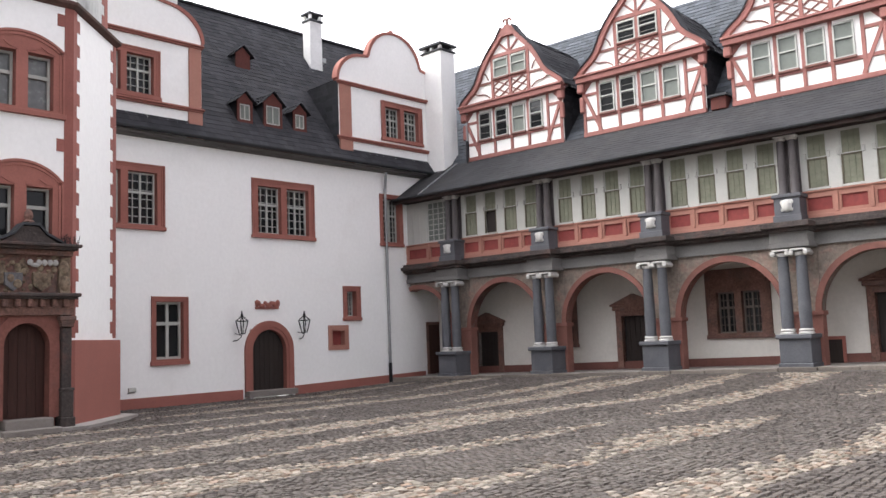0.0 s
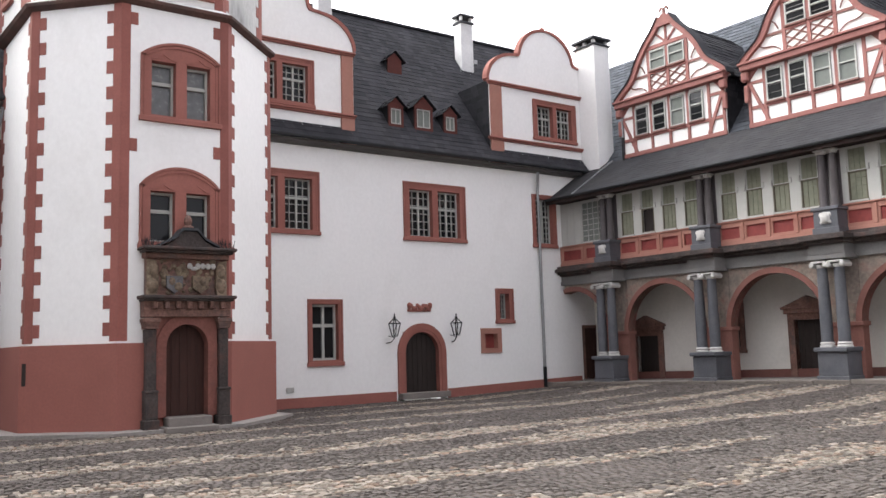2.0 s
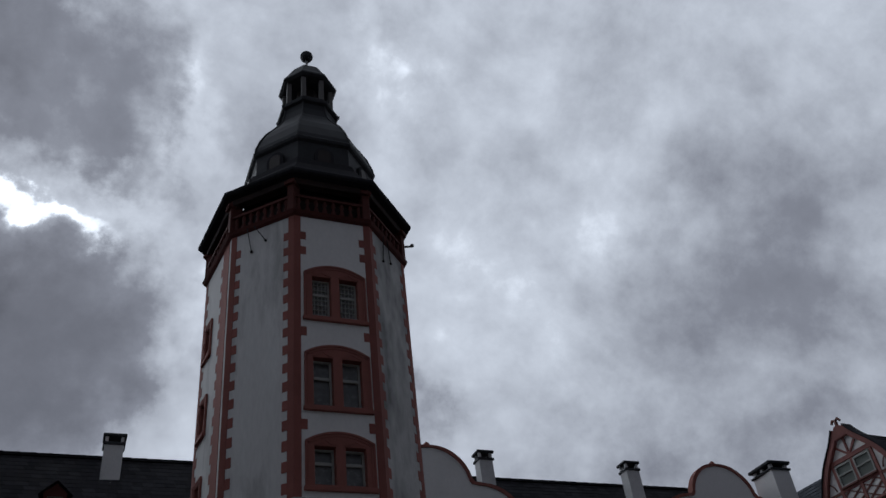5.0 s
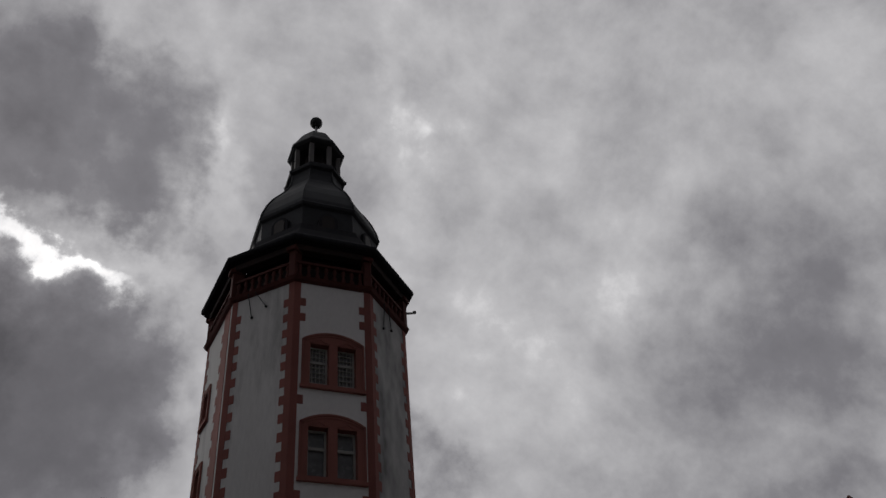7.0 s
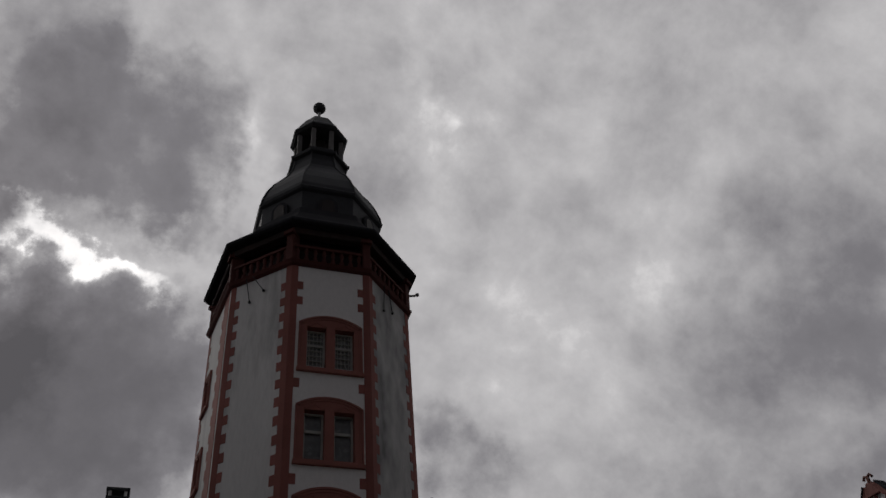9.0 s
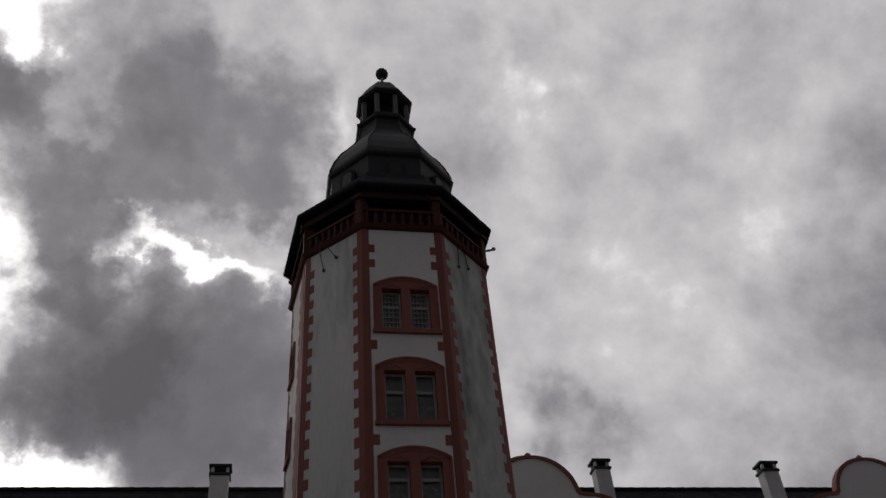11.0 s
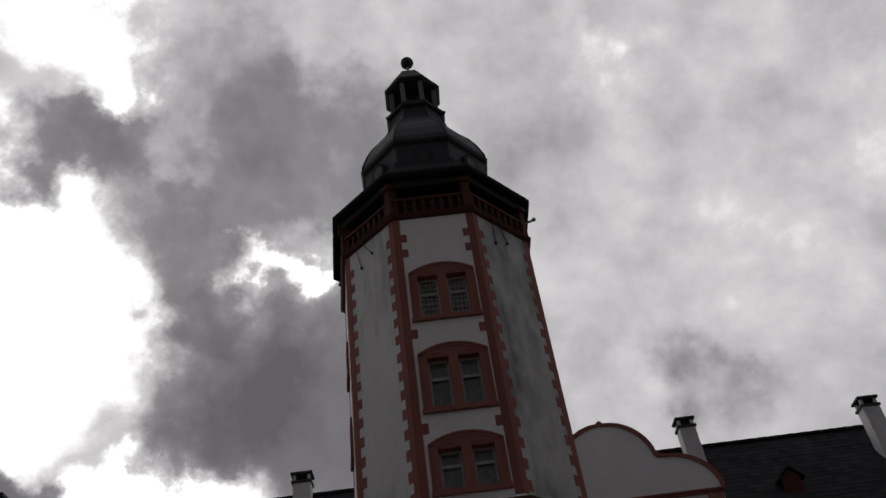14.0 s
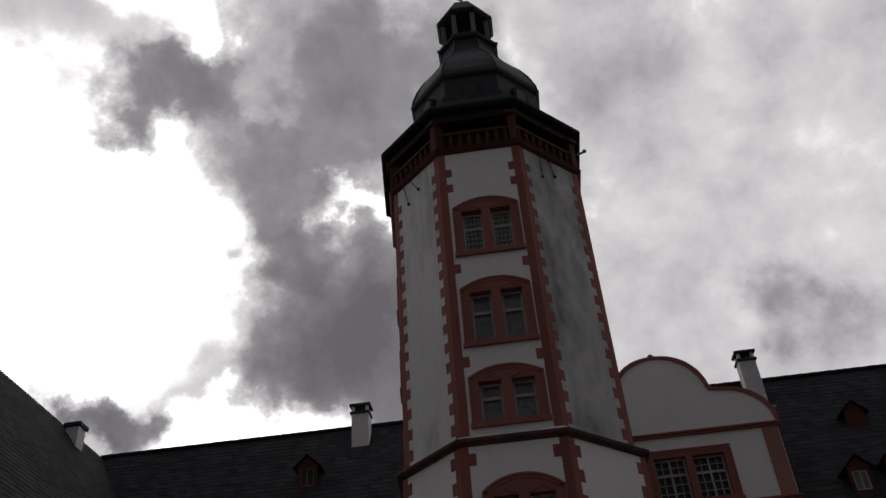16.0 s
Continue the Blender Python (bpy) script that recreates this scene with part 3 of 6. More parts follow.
# red base band, electric box
for a, b in ((-19.0, DOOR[0] - 0.002), (DOOR[1] + 0.002, 1.9), (-36, -19.004)):
    mb = MB()
    mb.prism([(a, -1), (b, -1), (b, ground_z(b, 0) + 0.32), (a, ground_z(a, 0) + 0.30)], -0.03, 0.02)
    tagged(part("baseboard", mb, PLINTH), "low red painted base band of the white wall", "base band", kind="structure")
ebox = MB().box(-0.12, 0.12, -0.06, 0.01, 0, 0.14, 0.008).box(-0.09, 0.09, -0.068, -0.06, 0.02, 0.12)
tagged(part("junction_box", ebox, GREYPAINT, m=pose(-10.46, 0, 0.30)), "small grey junction box on the white wall", "box")


def downpipe(x, y, z0, z1, gut, name="downpipe", sx=0.0):
    d = thing(name, pose(x, y, z0), "grey zinc downpipe with black iron foot on white wall", "downpipe")
    h = z1 - z0
    part("pipe", MB().tube([(0, 0, 0.8), (0, 0, h - 0.5), (0, -0.02, h - 0.35), (sx, -0.25, h - 0.05), (sx, -0.28, h + gut)], 0.055, 10), ZINC, d, smooth=True)
    part("foot_pipe", MB().tube([(0, 0, -0.1), (0, 0, 0.85)], 0.068, 10), BLACKIRON, d, smooth=True)
    for k in range(4):
        zz = 1.2 + k * (h - 2.0) / 3
        part("clamp", MB().lathe([(0.07, zz), (0.07, zz + 0.05)], seg=10).box(-0.015, 0.015, 0.03, 0.1, zz, zz + 0.05), ZINC, d)


downpipe(-0.07, -0.09, -0.15, 7.95, 0.15, sx=-0.18)
downpipe(-18.75, -0.09, 0.0, 7.95, 0.15, sx=0.1)

# iron wall anchors beside the tower and a slit in its plinth
for z in (3.95, 4.32):
    tagged(part("wall_anchor", MB().box(-0.09, 0.09, -0.03, 0.01, 0, 0.03, 0.006).box(0.05, 0.09, -0.035, 0.01, 0, 0.12, 0.006), ZINC, m=pose(-19.25, 0, z)), "small grey iron anchor on the white wall", "wall anchor", "wall anchors")

# eaves cornice and gutter
E_L, E_R = -26.6, 2.85
mb = MB()
prof = [(0.0, EAVE + 0.08), (-0.10, EAVE + 0.08), (-0.14, EAVE + 0.12), (-0.30, EAVE + 0.15), (-0.34, EAVE + 0.22), (0.0, EAVE + 0.24)]
n0 = len(mb.v)
for x in (E_L, E_R):
    mb.v += [(x, y, z) for y, z in prof]
k = len(prof)
mb.f += [tuple(range(k)), tuple(range(2 * k - 1, k - 1, -1))] + [(i, k + i, k + (i + 1) % k, (i + 1) % k) for i in range(k)]
tagged(part("eaves_cornice", mb, EAVEGREY), "dark timber eaves moulding under the slate roof", "cornice", kind="structure")
gut = MB()
g = arc(-0.42, EAVE + 0.32, 0.085, 180, 360, 8)
for x in (E_L, E_R):
    gut.v += [(x, y, z) for y, z in g] + [(x, y - 0.012 if i < 4 else y, z - 0.012) for i, (y, z) in enumerate(g)]
kk = len(g)
for i in range(kk - 1):
    gut.f += [(i, i + 1, 2 * kk + i + 1, 2 * kk + i), (kk + i, 3 * kk + i, 3 * kk + i + 1, kk + i + 1)]
tagged(part("gutter", gut, LEAD), "half-round dark metal gutter along the slate eaves", "gutter", kind="structure")


# ---- slate roofs ----
def slate_sheet(mb, p0, p1, q0, q1, course=0.24, slate=0.34, lift=0.016, seed=1):
    """Overlapping slates between the eaves line p0-p1 and the top line q0-q1."""
    rnd = random.Random(seed)
    p0, p1, q0, q1 = map(Vector, (p0, p1, q0, q1))
    nrm = (p1 - p0).cross(q0 - p0)
    if nrm.length < 1e-6:
        nrm = (p1 - p0).cross(q1 - p0)
    nrm.normalize()
    if nrm.z < 0:
        nrm = -nrm
    rows = max(2, int(((q0 + q1) / 2 - (p0 + p1) / 2).length / course))
    for r in range(rows):
        a0, a1 = p0.lerp(q0, r / rows), p1.lerp(q1, r / rows)
        b0, b1 = p0.lerp(q0, min(1, (r + 1.12) / rows)), p1.lerp(q1, min(1, (r + 1.12) / rows))
        ln = (a1 - a0).length
        cnt = max(1, int(ln / slate))
        cuts = [0.0] + [min(1.0, max(0.0, (i + (0.5 if r % 2 else 0.0) + rnd.uniform(-0.08, 0.08)) / cnt)) for i in range(1, cnt)] + [1.0]
        for i in range(len(cuts) - 1):
            u, w = cuts[i], cuts[i + 1]
            if w - u < 1e-4:
                continue
            h = nrm * (lift * rnd.uniform(0.7, 1.7))
            w2 = w - 0.006 / max(ln, 0.1)
            d = (a0 - b0).normalized() * rnd.uniform(-0.012, 0.012)
            A, B, C, D = a0.lerp(a1, u) + h + d, a0.lerp(a1, w2) + h + d, b0.lerp(b1, w2), b0.lerp(b1, u)
            n = len(mb.v)
            mb.v += [tuple(A), tuple(B), tuple(C), tuple(D), tuple(A - h * 1.3), tuple(B - h * 1.3)]
            mb.f += [(n, n + 1, n + 2, n + 3), (n + 4, n + 5, n + 1, n)]


def roof(name, label, faces, under, mat, course=0.24, slate=0.34, lift=0.016):
    t = thing(name, I4, label, "roof", kind="structure")
    base = MB()
    for f in under:
        base.quad(*f)
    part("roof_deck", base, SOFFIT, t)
    mb = MB()
    for i, f in enumerate(faces):
        slate_sheet(mb, *f, course=course, slate=slate, lift=lift, seed=i + len(name))
    tagged(part("slates", mb, mat, t), "weathered overlapping roof slates", kind="stuff")
    return t


ez = EAVE + 0.33
XL = -30.85
north_front = ((WEST_X, -0.40, ez), (E_R, -0.40, ez), (XL, RIDGE_Y, RIDGE_Z), (5.0, RIDGE_Y, RIDGE_Z))
dn = Vector((0, 0.03, -0.05))
roof("roof_north", "steep dark slate roof of the white wing with mossy streaks", [north_front],
     [[tuple(Vector(p) + dn) for p in (north_front[0], north_front[1], north_front[3], north_front[2])],
      [(XL, RIDGE_Y, RIDGE_Z - 0.05), (5, RIDGE_Y, RIDGE_Z - 0.05), (5, 9.4, 8), (XL, 9.4, 8)]], SLATE, lift=0.009)
mb = MB()
for i in range(70):
    x = XL + i * 0.5
    mb.prism([(x, RIDGE_Z - 0.06), (x + 0.52, RIDGE_Z - 0.05), (x + 0.52, RIDGE_Z + 0.05), (x, RIDGE_Z + 0.035)], RIDGE_Y - 0.12, RIDGE_Y + 0.12)
tagged(part("roof_ridge", mb, SLATE), "row of dark ridge slates along the wing roof", "roof ridge", kind="structure")


def roof_y(z):
    return -0.40 + (z - ez) * (RIDGE_Y + 0.40) / (RIDGE_Z - ez)


def roof_z(y):
    return ez + (y + 0.40) * (RIDGE_Z - ez) / (RIDGE_Y + 0.40)


def chimney(x0, x1, y, top, z0):
    c = thing("chimney", pose((x0 + x1) / 2, y, z0), "grey-white rendered chimney with dark slab cap", "chimney", "roof chimneys")
    w, h = (x1 - x0) / 2, top - z0
    part("chimney_shaft", MB().box(-w, w, -w * .8, w * .8, 0, h - 0.32, 0.015), CHIMNEY, c)
    part("collar", MB().box(-w - 0.05, w + 0.05, -w * .8 - 0.05, w * .8 + 0.05, h - 0.40, h - 0.30, 0.015), LEAD, c)
    for u in (-w + 0.06, w - 0.06):
        for v in (-w * .8 + 0.06, w * .8 - 0.06):
            part("cap_post", MB().box(u - 0.05, u + 0.05, v - 0.05, v + 0.05, h - 0.30, h - 0.10), CHIMNEY, c)
    part("cap_slab", MB().box(-w - 0.07, w + 0.07, -w * .8 - 0.07, w * .8 + 0.07, h - 0.10, h, 0.02), LEAD, c)
    part("flashing", MB().box(w, w + 0.2, -w * .8, w * .3, 1.0, 1.2, 0.01), ZINC, c)


chimney(-7.64, -7.06, 3.55, 15.62, 12.3)
chimney(-1.24, -0.62, 3.2, 15.38, 12.3)
chimney(-21.27, -20.65, 3.9, 15.5, 12.3)


def scroll_profile(hw, z0, r, zc, side=1):
    """Right half of a scrolled gable, from the base upwards to the top."""
    low_ = arc(hw - 1.35, z0, 1.35, 0, 78, 10, zc - z0 + 0.12)
    notch = [(r + 0.04, zc + 0.16), (r + 0.02, zc + 0.22)]
    top_ = arc(0, zc, r, 10, 90, 12)
    return low_ + [p for p in notch if p[0] < low_[-1][0]] + top_


def scroll_gable(cx, hw, win, pil_w, top_z, right=True, group="scroll gables"):
    g = thing("scroll_gable", pose(cx, 0, 8.36), "white scrolled dormer gable with red pilasters and cornices", "gable", group)
    B = -8.36
    z0 = 11.52
    r = 1.38
    zc = top_z - r
    R = scroll_profile(hw, z0, r, zc)
    Lp = [(-x, z) for x, z in R][::-1]
    if not right:
        R = [(min(x, 2.46 - cx), z) for x, z in R]
    outline = [(x, z + B) for x, z in R + Lp[1:]]
    part("gable_field", MB().prism(outline, -0.02, 0.14), PLASTER, g)
    rim_o = [(x * 1.0 + (0.10 if x > 0 else -0.10), z + B + 0.09) for x, z in R + Lp[1:]]
    if not right:
        rim_o = [(min(x, 2.46 - cx), z) for x, z in rim_o]
    part("coping", MB().strip(outline, rim_o, -0.07, 0.22), REDSTONE, g, "red sandstone coping along the scrolled edge")
    xr = hw if right else 2.44 - cx
    body = MB().panel(-hw, xr, 8.36 + B, z0 + B, [(win[0] - cx, win[1] - cx, win[2] + B, win[3] + B)], -0.02, 0.10)
    part("gable_wall", body, PLASTER, g)
    for z in (9.28, 11.44):
        part("cornice", MB().box(-hw - 0.1, xr + 0.05, -0.16, 0.0, z + B, z + B + 0.07, 0.015).box(-hw - 0.06, xr + 0.02, -0.11, 0.0, z + B - 0.06, z + B, 0.01), REDSTONE, g)
    for s in ((-1, 1) if right else (-1,)):
        a = s * hw - (pil_w if s > 0 else 0)
        part("pilaster", MB().box(a, a + pil_w, -0.09, 0.0, 8.48 + B, 9.22 + B, 0.01).box(a + 0.03, a + pil_w - 0.03, -0.075, 0.0, 9.35 + B, 11.38 + B, 0.01).box(a - 0.04, a + pil_w + 0.04, -0.12, 0.0, 8.34 + B, 8.48 + B, 0.01), SALMON, g, "salmon red painted pilaster")
    part("finial", MB().lathe([(0.10, top_z + B + 0.06), (0.13, top_z + B + 0.12), (0.10, top_z + B + 0.22), (0.03, top_z + B + 0.28)], 0, 0.15, 10), REDSTONE, g, smooth=True)
    # dormer body behind the front, slate hung cheeks and a low curved roof
    yb = roof_y(z0) + 0.3
    for s in ((-1, 1) if right else (-1,)):
        x = s * (hw + 0.012)
        ck = MB()
        slate_sheet(ck, (x, -0.01, 8.40 + B), (x, 0.15, 8.40 + B), (x, -0.01, z0 + B), (x, yb, z0 + B), lift=0.012, seed=9)
        ck.quad((x - s * 0.01, -0.01, 8.3 + B), (x - s * 0.01, yb, z0 + B), (x - s * 0.01, -0.01, z0 + B))
        tagged(part("dormer_cheek", ck, SLATE, g, "slate hung dormer cheek"), kind="stuff")
    rf = MB()
    zr = top_z - 0.9
    for s in (-1, 1):
        x = s * hw if (right or s < 0) else 2.46 - cx
        slate_sheet(rf, (x, 0.12, z0 + B), (x, roof_y(z0) + 0.2, z0 + B), (0, 0.12, zr + B), (0, roof_y(zr) + 0.3, zr + B), seed=7)
    part("dormer_roof", rf, SLATE, g, "dark slate dormer roof")
    return g


scroll_gable(-11.1, 3.05, (-11.95, -9.53, 9.42, 11.0), 0.50, 13.93)
scroll_gable(0.72, 2.96, (-0.10, 2.17, 9.52, 11.10), 0.62, 13.93, right=False)
stone_window(pose(0, -0.02, 0), -11.95, -9.53, 9.42, 11.0, "double dormer window with red stone surround", border=0.22, mull=0.2, cols=4, rows=5, group="gable windows")
stone_window(pose(0, -0.02, 0), -0.10, 2.17, 9.52, 11.10, "double dormer window with red stone surround", border=0.22, mull=0.2, cols=4, rows=5, group="gable windows")


def small_dormer(x, z, w=0.62, h=0.72, win=True):
    y = roof_y(z)
    d = thing("roof_dormer", pose(x, y - 0.02, z), "tiny red timber roof dormer with slate hood", "dormer", "small roof dormers")
    dep = roof_y(z + h + w * 0.55) - y + 0.1
    fr = MB().panel(-w / 2, w / 2, -0.1, h, [(-w / 2 + 0.1, w / 2 - 0.1, 0.08, h - 0.08)] if win else [], 0, 0.08)
    fr.prism([(-w / 2 - 0.03, h), (w / 2 + 0.03, h), (0, h + w * 0.5)], 0, 0.06)
    part("dormer_front", fr, GALLERYWOOD, d, "dark red timber dormer front")
    if win:
        part("window_sash", MB().panel(-w / 2 + 0.1, w / 2 - 0.1, 0.08, h - 0.08, [(-w / 2 + 0.14, -0.02, 0.12, h - 0.12), (0.02, w / 2 - 0.14, 0.12, h - 0.12)], 0.02, 0.05), SASH if x > -15 else SASH_DARK, d)
        part("glass_pane", MB().box(-w / 2 + 0.1, w / 2 - 0.1, 0.055, 0.06, 0.08, h - 0.08), GREYBLIND if x > -15 else GLASS, d)
    for s in (-1, 1):
        x_ = s * w / 2
        part("dormer_cheek", MB().quad((x_, 0.05, -0.05), (x_, dep, h), (x_, 0.05, h)), SLATE, d)
    hd = MB()
    for s in (-1, 1):
        a = Vector((s * (w / 2 + 0.14), -0.1, h - 0.06))
        e = Vector((0, -0.1, h + w * 0.58))
        slate_sheet(hd, a, a + Vector((0, dep, 0)), e, e + Vector((0, dep + 0.2, 0)), course=0.12, slate=0.2, lift=0.012, seed=3)
    part("dormer_hood", hd, SLATE, d, "slate dormer hood")


for x, z, w, h, win in ((-6.2, 9.3, 0.62, 0.72, True), (-5.03, 9.3, 0.78, 0.84, True), (-3.83, 9.35, 0.6, 0.68, True), (-4.96, 12.0, 0.62, 0.5, False),
                        (-21.4, 9.5, 0.66, 0.8, True), (-22.45, 12.0, 0.66, 0.75, True)):
    small_dormer(x, z, w, h, win)

# ---- octagonal stair tower ----
TX, TY = -15.54, -1.6
OCT = math.tan(math.pi / 8)


OCTAGON = [(0.965, 0.43), (OCT, 1), (-OCT, 1), (-1.05, 0.42), (-0.935, -0.48), (-0.405, -1), (0.385, -1), (0.965, -0.43)]
OCTAGON_LOW = [(0.95, 0.43), (OCT, 1), (-OCT, 1), (-0.93, 0.42), (-0.876, -0.512), (-0.389, -1), (0.372, -1), (0.95, -0.43)]
OCTAGON_TOP = [(1, OCT), (OCT, 1), (-OCT, 1), (-0.96, OCT), (-0.95, -OCT), (-OCT, -1), (OCT, -1), (1, -OCT)]


def octa(a, z):
    """Corner points of the tower's uneven octagon with inner radius a, at height z, about the tower's axis."""
    f = min(max((z - 9.7) / 0.5, 0), 1)
    g = min(max((z - 21.2) / 0.8, 0), 1)
    out = []
    for (x0, y0), (x1, y1), (x2, y2) in zip(OCTAGON_LOW, OCTAGON, OCTAGON_TOP):
        x, y = x0 + (x1 - x0) * f, y0 + (y1 - y0) * f
        out.append((a * (x + (x2 - x) * g), a * (y + (y2 - y) * g), z))
    return out


def octa_solid(prof, cap=True):
    mb = MB()
    for a, z in prof:
        mb.v += octa(a, z)
    for i in range(len(prof) - 1):
        for k in range(8):
            j = (k + 1) % 8
            mb.f.append((i * 8 + k, i * 8 + j, (i + 1) * 8 + j, (i + 1) * 8 + k))
    if cap:
        mb.f.append(tuple(range(7, -1, -1)))
        n = (len(prof) - 1) * 8
        mb.f.append(tuple(range(n, n + 8)))
    return mb


def level(a):
    return 0 if a > 3.2 else 15 if a > 2.5 else 23


def face_pose(k, a):
    """Pose of tower face k (0 faces the courtyard, then anticlockwise from above): outward is local -y."""
    p, q = (Vector(octa(a, level(a))[(5 + k + i) % 8]) for i in (0, 1))
    c, d = (p + q) / 2, q - p
    return pose(c.x, c.y, 0, 0, 0, math.degrees(math.atan2(d.y, d.x)))


def half_width(k, a):
    p, q = (Vector(octa(a, level(a))[(5 + k + i) % 8]) for i in (0, 1))
    return (q - p).length / 2


T = thing("stair_tower", pose(TX, TY, 0), "tall white octagonal stair tower with red quoins and slate cap", "tower", kind="structure")
A0, A1, A2 = 3.45, 3.33, 3.08
PLZ, BELT, TOPZ = 1.84, 9.9, 19.25
OFF, OFF_UP, OFF_DOOR = 0.11, 0.02, 0.21
WINS_LOW = [(4.02, 5.46, 0.46), (7.00, 8.56, 0.36)]
WINS_UP = [(10.28, 11.60, 0.29), (12.52, 14.27, 0.30), (15.40, 17.06, 0.31)]
HWIN = 0.95
front_doorhole = (OFF_DOOR - 0.49, OFF_DOOR + 0.49, 0.1, 2.24)
for k in range(8):
    h1, h2 = half_width(k, A1), half_width(k, A2)
    holes1 = [(OFF - HWIN, OFF + HWIN, a, b) for a, b, r in WINS_LOW] if k == 0 else []
    holes2 = [(OFF_UP - HWIN, OFF_UP + HWIN, a, b) for a, b, r in WINS_UP] if k == 0 else []
    if k == 0:
        holes1 = holes1 + [front_doorhole]
    if k == 6:
        holes2 = [(-1.05, -0.25, z, z + 1.3) for z in (10.6, 13.2, 15.9)]
    part("wall_panel", MB().panel(-h1, h1, PLZ if k else PLZ, BELT, holes1, 0, 0.4), PLASTER, T, m=face_pose(k, A1))
    # stained upper faces also differ in base tone: palest in front, darkest at right
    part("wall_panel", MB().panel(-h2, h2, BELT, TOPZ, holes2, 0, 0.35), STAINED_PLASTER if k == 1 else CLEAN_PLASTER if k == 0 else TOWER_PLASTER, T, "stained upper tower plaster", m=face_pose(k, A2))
pl_hole = (OFF_DOOR - 0.49, OFF_DOOR + 0.49, -0.1, 2.2)
for k in range(8):
    h0 = half_width(k, A0)
    part("plinth", MB().panel(-h0, h0, -0.6, PLZ, [pl_hole] if k == 0 else [], 0, 0.5), PLINTH, T, "red rendered plinth", m=face_pose(k, A0))
part("belt_cornice", octa_solid([(A1, 9.68), (A1 + 0.05, 9.70), (A1 + 0.13, 9.77), (A1 + 0.14, 9.84), (A1 + 0.12, 9.86)], False), BELTSTONE, T, "dark weathered stone belt course")
part("belt_weathering", octa_solid([(A1 + 0.12, 9.858), (A2 + 0.02, 10.06), (A2 - 0.1, 10.07)], False), STAINED_PLASTER, T, "grey streaked mortar slope above the belt course")

# quoins: a strip up each corner on both faces, with alternating long blocks
tooth = MB().box(0, 0.17, -0.012, 0.06, 0, 0.30, 0.006).mesh("quoin", QUOIN)
for lvl, (a, z0, z1, pitch) in enumerate(((A1, PLZ + 0.05, 9.70, 0.60), (A2, 10.06, TOPZ, 0.58))):
    for k in (5, 6, 7, 0, 1, 2):
        hw = half_width(k, a)
        for s in (-1, 1):
            M = face_pose(k, a)
            if k in (5, 2) and s == (-1 if k == 5 else 1):
                continue
            sw = 0.20
            x0 = -hw if s < 0 else hw - sw
            if k == 6 and s > 0 and lvl == 1:
                sw, x0 = 0.62, hw - 0.80
            part("quoin_strip", MB().box(x0, x0 + sw, -0.013, 0.05, z0, z1), QUOIN, T, m=M)
            if k in (5, 2):
                continue
            n = int((z1 - z0) / pitch)
            wins = (WINS_LOW if lvl == 0 else WINS_UP) if k == 0 else []
            for i in range(n):
                zz = z0 + 0.12 + i * pitch
                if any(b[0] - 0.30 < zz < b[1] + 0.22 for b in wins) or (k == 0 and zz < 4.2):
                    continue
                part("quoin", tooth, QUOIN, T, m=M @ pose(x0 + sw if s < 0 else x0 - 0.17, 0, zz))

TM = pose(TX, TY, 0) @ face_pose(0, A1)
TM2 = pose(TX, TY, 0) @ face_pose(0, A2)
for M, ws, OFF_ in ((TM, WINS_LOW, OFF), (TM2, WINS_UP, OFF_UP)):
    for a, b, r in ws:
        lattice = a > 15
        # all but the lowest window get panes with the sky's reflection in their colour
        stone_window(M, OFF_ - HWIN, OFF_ + HWIN, a, b, "arched double tower window in red stone surround", border=0.25, mull=0.26, top=0.14, arch=r,
                     cols=5 if lattice else 0, rows=8 if lattice else 0, group="tower windows", sash=0.06, deep=0.18, cross=True, mid=False, glass=GLASS if a < 5 else GREYGLASS)
for z in (10.6, 13.2, 15.9):
    stone_window(pose(TX, TY, 0) @ face_pose(6, A2), -1.05, -0.25, z, z + 1.3, "narrow tower side window in red stone surround", lights=1, border=0.16, cols=0, rows=0, group="tower side windows")


